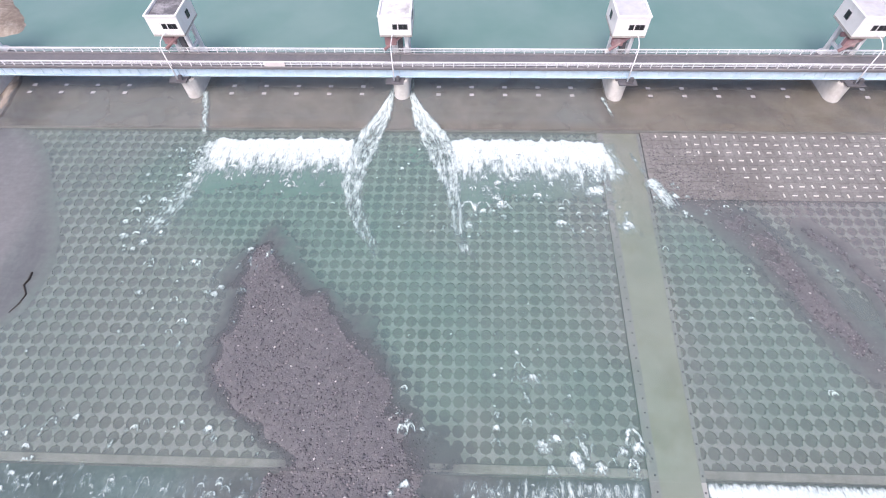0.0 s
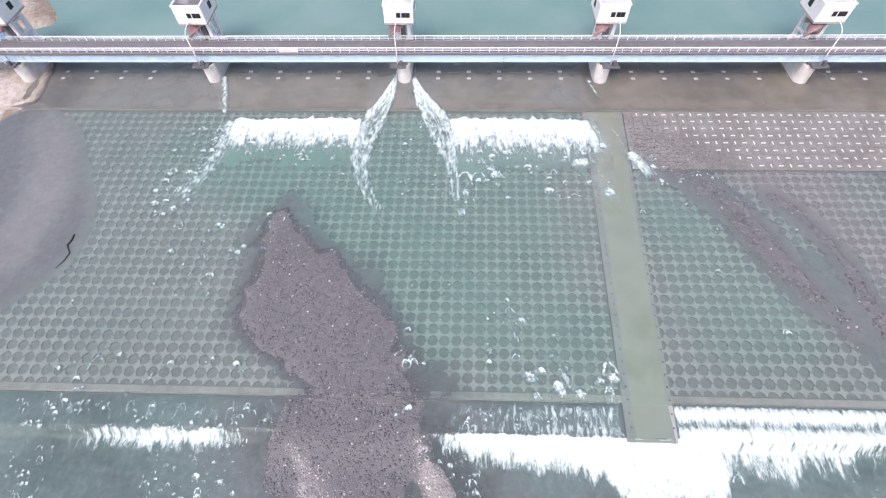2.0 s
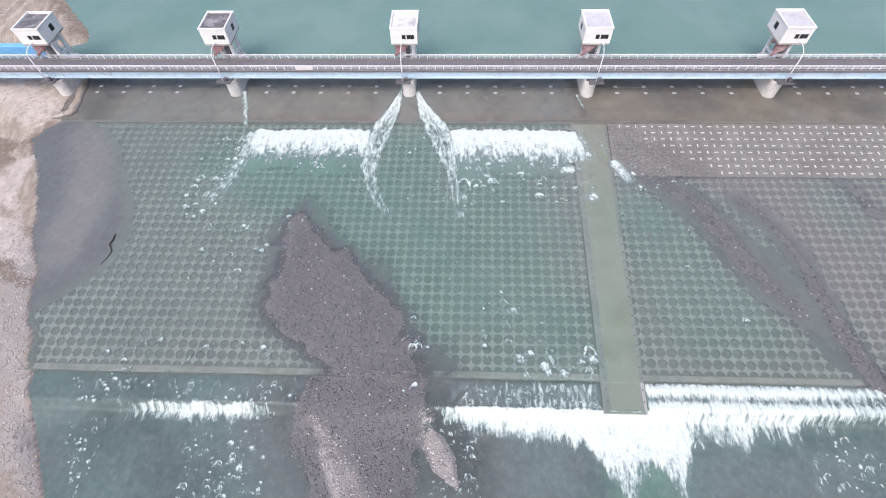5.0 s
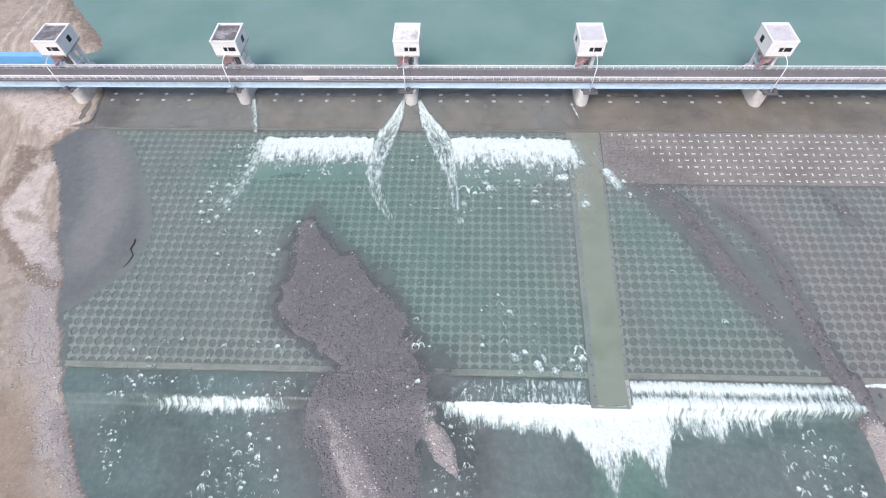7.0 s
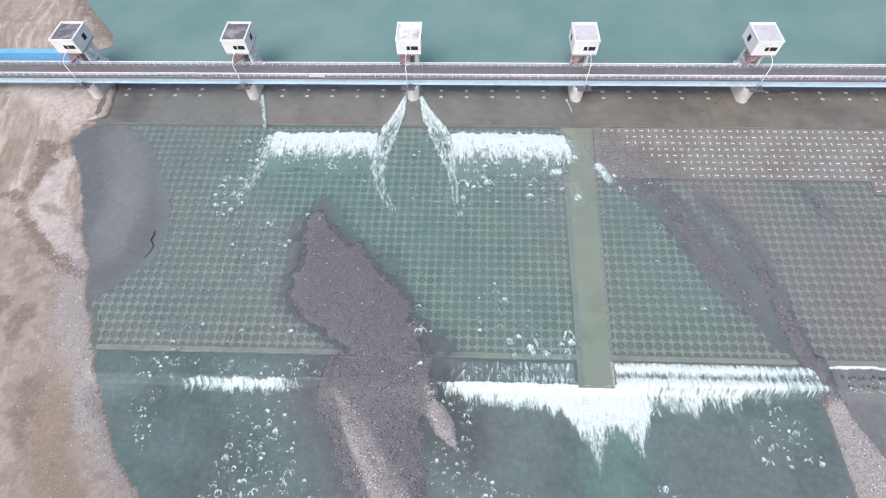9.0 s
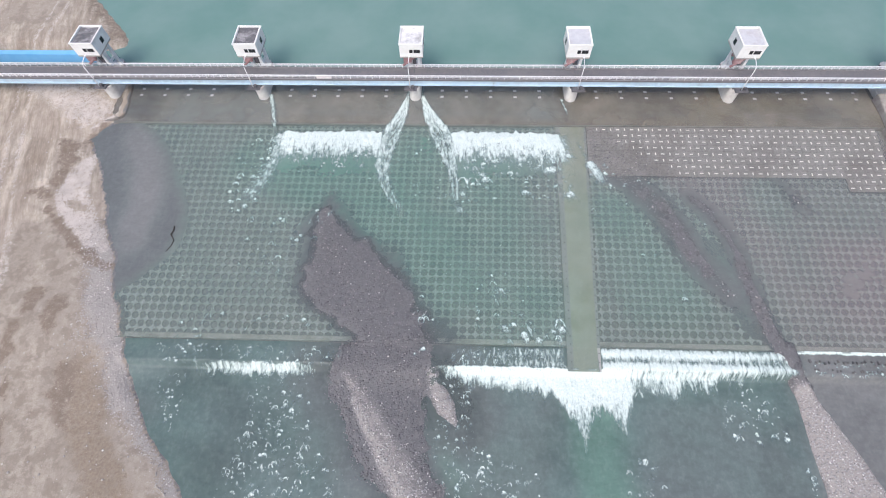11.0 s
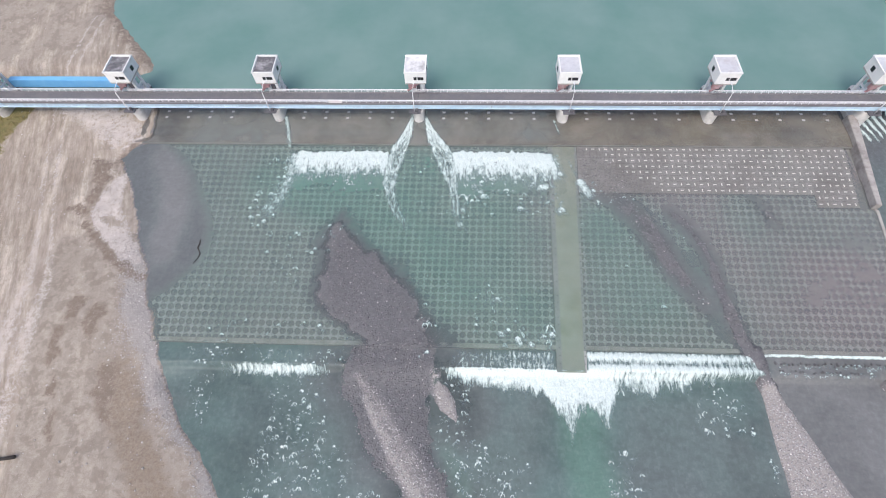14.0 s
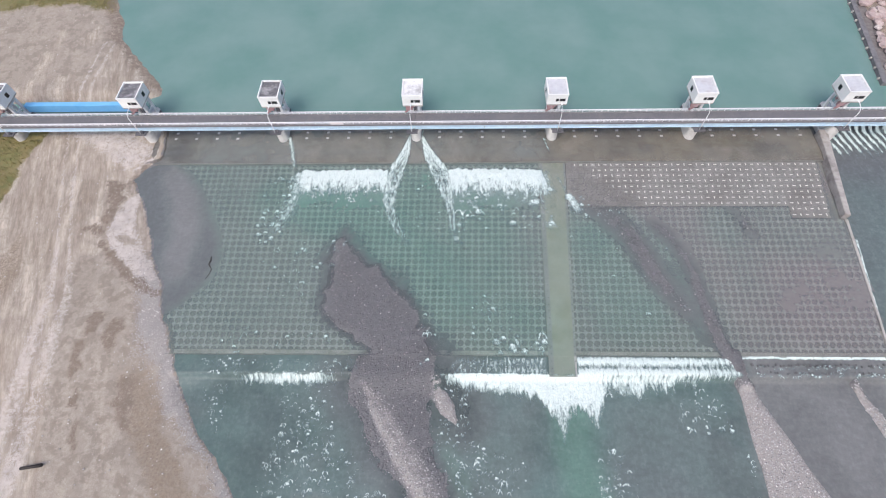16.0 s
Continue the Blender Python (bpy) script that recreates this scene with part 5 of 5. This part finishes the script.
def wavelets(name, label, spots, z, rnd, size, power, hoops=0.4, puffs=0.3):
    """Small broken crests: bowed hoops, lumpy puffs and short strokes that trail downstream."""
    V, F, A = [], [], []
    for cx, cy, s in spots:
        s *= size
        n, rows = 13, 8
        bow, skew, tail = rnd.uniform(0.1, 0.6), rnd.uniform(-0.3, 0.3), rnd.uniform(0.8, 1.5)
        strong, solid = rnd.uniform(0.55, 1.15) * power, rnd.choice((0.3, 0.6, 1.0, 1.6))
        pick = rnd.random()
        form = 0 if pick < hoops else (1 if pick < hoops + puffs else 2)
        lean, wide = rnd.uniform(-0.5, 0.5), rnd.uniform(0.5, 1.0)
        b0 = len(V)
        for j in range(rows):
            v = j / (rows - 1)
            for i in range(n):
                u = i / (n - 1) * 2 - 1
                x = cx + s * (u * 0.62 * (1 + 0.25 * v) + skew * v) + rnd.uniform(-0.06, 0.06) * s
                y = cy + s * 0.15 - s * (bow * u * u + v * tail) + rnd.uniform(-0.05, 0.05) * s
                hoop = math.exp(-((math.hypot(u, (v - 0.55) * 1.5) - 0.72) * 4.5) ** 2) * (1.0 if v < 0.55 else max(0.0, 1.6 - 1.6 * v))
                fill = 0.45 * math.exp(-((v - 0.3) * 3.0) ** 2) * (1 - u * u)
                if form == 1:
                    fill, hoop, solid = math.exp(-(((u - lean * 0.5) * 1.3) ** 2 + ((v - 0.35 + 0.3 * lean * u) * 2.6) ** 2)), 0.0, 0.5 + 0.4 * wide
                elif form == 2:
                    fill, hoop, solid = math.exp(-((u - lean * v) / (0.22 + 0.15 * wide)) ** 2) * (1 - v) ** 0.5, 0.0, 0.7
                A.append(min(1.0, v * 6) * (1 - abs(u) ** 6) * max(hoop, fill * solid) * strong * rnd.uniform(0.6, 1.25))
                V.append((x, y, z + 0.06 + 0.16 * min(s, 1.2) * math.sin(min(1, v * 2.2) * math.pi / 1.3) * (1 - u * u) * rnd.uniform(0.7, 1.2)))
        for j in range(rows - 1):
            for i in range(n - 1):
                a = b0 + j * n + i
                if max(A[a], A[a + n], A[a + n + 1], A[a + 1]) > 0.07:
                    F.append((a, a + n, a + n + 1, a + 1))
    me = mesh_of(name, V, F, FOAM_FINE, True)
    at = me.attributes.new("froth", "FLOAT_COLOR", "POINT")
    at.data.foreach_set("color", np.repeat(np.array(A, np.float32), 4))
    fl = me.attributes.new("flow", "FLOAT_COLOR", "POINT")
    fl.data.foreach_set("color", np.array([(x, y * 0.6, 0, 1) for x, y, _ in V], np.float32).reshape(-1))
    return tagged(new(name, me), label, "white water", kind="stuff")


rnd = random.Random(11)
spots = []
for x0, x1, y0, y1, n, s0, s1 in ((13, 37, -42, -27, 60, 0.4, 0.9), (-33, -9, -34, -26, 40, 0.35, 0.9), (-12, 14, -44, -22, 40, 0.3, 0.8), (-42, -33, -44, -24, 30, 0.4, 1.0), (-36, -20, -61, -47, 22, 0.3, 1.0), (-30, -20, -53, -50, 4, 0.7, 1.3),
                                  (-24, -17, -49, -45, 9, 0.4, 1.0), (15, 26, -74, -56, 16, 0.3, 0.8), (21, 33, -75, -70, 18, 0.5, 1.3), (-48, -12, -76.5, -70, 22, 0.4, 0.9), (42, 72, -70, -38, 26, 0.2, 0.6),
                                  (-50, 33, -74, -24, 160, 0.12, 0.4), (2, 9, -79, -64, 12, 0.4, 0.8), (42.5, 47.0, -38, -30.5, 14, 0.5, 1.1), (46, 58, -38, -33, 10, 0.3, 0.7), (-36, -32, -30, -22, 16, 0.5, 1.0), (-41, -35, -46, -30, 22, 0.4, 1.0)):
    for k in range(n):
        spots.append((rnd.uniform(x0, x1), rnd.uniform(y0, y1), rnd.uniform(s0, s1)))
spots += [(20.4, -63.8, 1.7), (19.6, -66.2, 0.9), (24.6, -69.3, 1.2), (25.8, -72.0, 1.5), (21.0, -71.8, 1.1)]
for j in range(9):
    for i in range(-20, 23):
        x, y = 0.6 + CP_COL * i + rnd.uniform(-0.35, 0.35), -24.5 - CP_ROW * j + rnd.uniform(-0.3, 0.3)
        if not (-33 < x < -8 or 10 < x < 38):
            continue
        if rnd.random() < (0.62 - 0.05 * j if x > 0 else 0.5 - 0.1 * j) * (1.25 if x > 26 else 0.85):
            spots.append((x, y, rnd.uniform(0.9, 1.8) if x > 10 else rnd.uniform(0.7, 1.4)))
wavelets("field_wavelets", "small white crests breaking over the blocks", spots, Z_FIELD_W, rnd, 1.5, 1.15, 0.2, 0.5)
spots = []
for k in range(4500):
    x, y = rnd.uniform(-50, 74), rnd.uniform(-112, -80.5)
    if x < float(shore(y)) + 4 or (float(np.interp(y, ISL_Y, ISL_L)) - 2 < x < float(np.interp(y, ISL_Y, ISL_R)) + 1):
        continue
    if vnoise(np.array(x * 0.09), np.array(y * 0.09), 77) < (0.36 if x < 8 else 0.56 if x < 42 else 0.40):
        continue
    spots.append((x, y, rnd.choice((0.2, 0.25, 0.35, 0.45, 0.6, 0.85)) * rnd.uniform(0.7, 1.3)))
shelf = []
for k in range(70):
    shelf.append((rnd.uniform(-48, -12), rnd.uniform(-80.2, -76.6), rnd.uniform(0.4, 0.9)))
wavelets("tail_wavelets", "scattered white crests on the running water", spots, Z_TAIL + 0.05, rnd, 1.2, 1.05, 0.35, 0.25)
for k in range(240):
    shelf.append((rnd.uniform(11, 33) if k < 110 else rnd.uniform(41, 73), rnd.uniform(-80.0, -76.4), rnd.uniform(0.3, 0.7)))
for k in range(190):
    shelf.append((rnd.uniform(79, 111), rnd.choice((-77.9, -79.6)) + rnd.uniform(-0.5, 0.5), rnd.uniform(0.3, 0.65)))
wavelets("shelf_wavelets", "short white crests on the shelf below the sill", shelf, Z_TAIL + 1.67, rnd, 1.2, 1.0)

# ---- teeth below the sill, where it runs nearly dry ----
TOOTH = surf("wet_tooth", (0.08, 0.077, 0.08), (0.15, 0.143, 0.146), 2.0, 0.5, 0.01)
tooth = box_mesh("tooth", -0.22, 0.22, -0.25, 0.25, -0.3, 0.82, TOOTH, 0.06)
for y, z in ((-77.6, -1.5), (-79.3, -1.6)):
    for k in range(38):
        if rnd.random() < (0.06 if y > -79 else 0.2):
            continue
        sc = rnd.uniform(0.45, 1.15)
        child("tooth", tooth, sill, pose(79.0 + 0.85 * k + rnd.uniform(-0.25, 0.25), y + rnd.uniform(-0.3, 0.3), z, 0, 0, rnd.uniform(-20, 20)) @ Matrix.Diagonal((sc, sc * rnd.uniform(0.8, 1.6), 1, 1)))

# ---- stones ----
def stones(name, label, n, area, material, pick, smin, smax, seed, power=2.5, floor=-9.0):
    rs = np.random.RandomState(seed)
    x0, x1, y0, y1 = area
    P = np.stack([rs.uniform(x0, x1, n), rs.uniform(y0, y1, n)], -1)
    z, dark, pale, silt = layers(P[:, 0], P[:, 1])
    ok = pick(P[:, 0], P[:, 1], z, dark, pale, silt, rs.rand(n))
    P, z = P[ok], np.maximum(z[ok], floor)
    m = len(P)
    base = np.array([(1, 0, 0), (-1, 0, 0), (0, 1, 0), (0, -1, 0), (0, 0, 1), (0, 0, -0.6)], float)
    tri = np.array([(0, 2, 4), (2, 1, 4), (1, 3, 4), (3, 0, 4), (2, 0, 5), (1, 2, 5), (3, 1, 5), (0, 3, 5)])
    size = smin + (smax - smin) * rs.rand(m) ** power
    ang = rs.rand(m) * 6.28
    V = base[None] * (0.75 + 0.5 * rs.rand(m, 6, 1)) * size[:, None, None] * np.stack([1 + 0.4 * rs.rand(m), np.ones(m), 0.65 * np.ones(m)], -1)[:, None]
    c, s = np.cos(ang)[:, None], np.sin(ang)[:, None]
    vx, vy = V[:, :, 0] * c - V[:, :, 1] * s, V[:, :, 0] * s + V[:, :, 1] * c
    V = np.stack([vx + P[:, :1], vy + P[:, 1:], V[:, :, 2] + z[:, None] + size[:, None] * 0.25], -1).reshape(-1, 3)
    T = (tri[None] + 6 * np.arange(m)[:, None, None]).reshape(-1, 3)
    me = bpy.data.meshes.new(name)
    me.vertices.add(len(V))
    me.vertices.foreach_set("co", V.astype(np.float32).reshape(-1))
    me.loops.add(T.size)
    me.loops.foreach_set("vertex_index", T.reshape(-1).astype(np.int32))
    me.polygons.add(len(T))
    me.polygons.foreach_set("loop_start", np.arange(0, T.size, 3, dtype=np.int32))
    me.materials.append(material)
    me.update(calc_edges=True)
    me.validate()
    return tagged(new(name, me), label, "gravel", kind="stuff")


stones("island_gravel", "dark wet river gravel of the mid island", 150000, (-24, 16, -112, -42), GRAVEL_DARK, lambda x, y, z, d, p, s, r: (d > 0.5) & (z > -0.80 - 0.33 * (y < -75.5) - 1.62 * (y < -75.5) * (1 - fall(x, y))) & (r < np.where(y < -75.5, 0.6, 0.3 + 0.6 * vnoise(x * 0.25, y * 0.25, 94))), 0.04, 0.21, 1, 6.0)
stones("pale_gravel", "pale dry pebbles on the crests of the bars", 110000, (-14, 112, -114, -74), GRAVEL_BAR, lambda x, y, z, d, p, s, r: (p * 1.15 > r) & (z > Z_TAIL + 0.02), 0.05, 0.20, 2, 3.0)
stones("bar_gravel", "dark wet pebbles of the side bars", 70000, (42, 112, -112, -34), GRAVEL_DARK, lambda x, y, z, d, p, s, r: (d > 0.4) & (p < 0.3) & (d * np.where(y > -60, 0.6, 0.8) * (0.4 + 1.2 * vnoise(x * 0.5, y * 0.5, 92)) > r), 0.08, 0.26, 3, 3.2)
stones("washed_gravel", "dark fine gravel washed over the corner of the paving blocks", 9000, (43.5, 72, -35.5, -19.6), GRAVEL_DARK, lambda x, y, z, d, p, s, r: r < 0.8 * smooth(3, -9, (x - 46) - (-19 - y) * 1.3 + 9 * (vnoise(x * 0.3, y * 0.3, 93) - 0.5)), 0.05, 0.17, 9, 3.0, floor=-0.52)
stones("bank_gravel", "pale grey shingle along the water's edge", 90000, (-92, -22, -114, -22), GRAVEL_PALE,
       lambda x, y, z, d, p, s, r: (p * 0.9 > r) & (shore(y) - x > 0.2), 0.06, 0.20, 4, 3.0)
stones("scattered_stones", "scattered pale stones on the bare earth bank", 7000, (-150, -30, -114, 60), GRAVEL_PALE,
       lambda x, y, z, d, p, s, r: (shore(y) - x > 2) & (r < 0.10 + 0.5 * (vnoise(x * 0.08, y * 0.08, 91) > 0.6)), 0.06, 0.24, 5, 3.5)

# ---- dry grass ----
def tufts(name, label, n, area, material, seed):
    rs = np.random.RandomState(seed)
    P = np.stack([rs.uniform(area[0], area[1], n), rs.uniform(area[2], area[3], n)], -1)
    g = growth(P[:, 0], P[:, 1])[0]
    P = P[(g > 0.45) & (shore(P[:, 1]) - P[:, 0] > 3)]
    z = layers(P[:, 0], P[:, 1])[0]
    V, F = [], []
    for (x, y), zz in zip(P, z):
        h = rs.uniform(0.3, 0.9)
        for b in range(5):
            a = rs.rand() * 6.28
            dx, dy = math.cos(a), math.sin(a)
            k = len(V)
            w = 0.07
            V += [(x - dy * w, y + dx * w, zz), (x + dy * w, y - dx * w, zz), (x + dx * h * 0.7, y + dy * h * 0.7, zz + h)]
            F.append((k, k + 1, k + 2))
    return tagged(new(name, mesh_of(name, V, F, material)), label, "grass", kind="stuff")


GRASS = island_tones("dry_grass", [(0.0, (0.10, 0.11, 0.035)), (0.4, (0.20, 0.18, 0.06)), (0.8, (0.32, 0.26, 0.11)), (1.0, (0.40, 0.33, 0.18))], 0.8)
tufts("bank_grass", "dry yellowish green grass on the bank", 9000, (-150, -95, -45, 70), GRASS, 6)

# ---- paving blocks with raised dashes ----
def block_mesh(kind, pale):
    bm = bmesh.new()
    items = [(-0.85, 0.85, -0.945, 0.945, -0.5, 0.0, 0)]
    d = (0.095, 0.36) if kind == "v" else (0.40, 0.095)
    items.append((-d[0], d[0], -d[1], d[1], 0.0, 0.14, 1 if pale else 0))
    for x0, x1, y0, y1, z0, z1, mi in items:
        r = bmesh.ops.create_cube(bm, size=1.0)
        for v in r["verts"]:
            v.co = ((x0 + x1) / 2 + v.co.x * (x1 - x0) * (0.975 if v.co.z > 0 else 1), (y0 + y1) / 2 + v.co.y * (y1 - y0) * (0.975 if v.co.z > 0 else 1), (z0 + z1) / 2 + v.co.z * (z1 - z0))
        for f in {f for v in r["verts"] for f in v.link_faces}:
            f.material_index = mi
    me = bpy.data.meshes.new("paving_block")
    bm.to_mesh(me)
    bm.free()
    me.materials.append(BLOCK)
    me.materials.append(MARK)
    return me


blocks = {(k, p): block_mesh(k, p) for k in "hv" for p in (True, False)}
rnd = random.Random(8)
PX, PY = 1.715, 1.90
for j in range(10):
    y = FIELD_TOP - 0.95 - PY * j
    for i in range(41):
        x = (44.0 + PX * i) * (1 + FAN_OUT * (y + 20.15))
        if j > 7 and i < 35:
            continue
        pale = x > 45.5 + (FIELD_TOP - y) * 1.2 + rnd.uniform(-2, 2)
        ob = child("paving_block", blocks["v" if (i + j) % 2 else "h", bool(pale)], bed_slab, pose(x, y, -0.53 + rnd.uniform(-0.03, 0.02), rnd.uniform(-1, 1), rnd.uniform(-1, 1), rnd.uniform(-0.6, 0.6)))

# ---- cross blocks ----


def cross_outline(r=0.80, w=0.25, tip=0.10, f=0.12):
    """A cross with tapered arms and a stout middle."""
    pts = []
    for k in range(4):
        a = k * math.pi / 2
        c, s = math.cos(a), math.sin(a)
        for u, v in ((r, -tip), (r, tip), (w + f, w), (w, w + f)):
            pts.append((u * c - v * s, u * s + v * c))
    return pts


O = cross_outline()
cross_me = prism_mesh("cross_block", O, -0.3, 0.0, CROSS)
V, F = [], []
n = len(O)
row_y = [-73.65]
while row_y[-1] < FIELD_TOP - 2.4:
    row_y.append(row_y[-1] + CP_ROW * (1 + FAN_OUT * (row_y[-1] + 53.6)))
for y in row_y:
    for i in range(-46, 68):
        # the columns draw together downstream
        x = (72.84 + CP_COL * (i - 41)) * (1 + FAN_OUT * (y + 35.3))
        if x < -76 or x > field_right(y) - 1 or strip_left(y) - 0.2 < x < strip_right(y) + 0.2 or x < float(shore(y)) - 1:
            continue
        if x > 42 and y > FIELD_TOP - (15.4 if x < 103 else 19.2):
            continue
        z = Z_CROSS + rnd.uniform(-0.04, 0.04)
        if (12 < x < 33.5 and y < -62.5) or (42 < x < 60 and y < -65):
            child("cross_block", cross_me, bed_slab, pose(x, y, z))
        else:
            k = len(V)
            jx, jy = rnd.uniform(-0.04, 0.04), rnd.uniform(-0.04, 0.04)
            V += [(x + jx + u, y + jy + v, z) for u, v in O] + [(x + jx + u * 1.05, y + jy + v * 1.05, z - 0.22) for u, v in O]
            F.append(tuple(range(k, k + n)))
            F += [(k + n + a, k + n + (a + 1) % n, k + (a + 1) % n, k + a) for a in range(n)]
tagged(new("cross_block_field", mesh_of("crosses", V, F, CROSS)), "wide field of pale cross shaped concrete blocks under water", "cross blocks", kind="stuff")
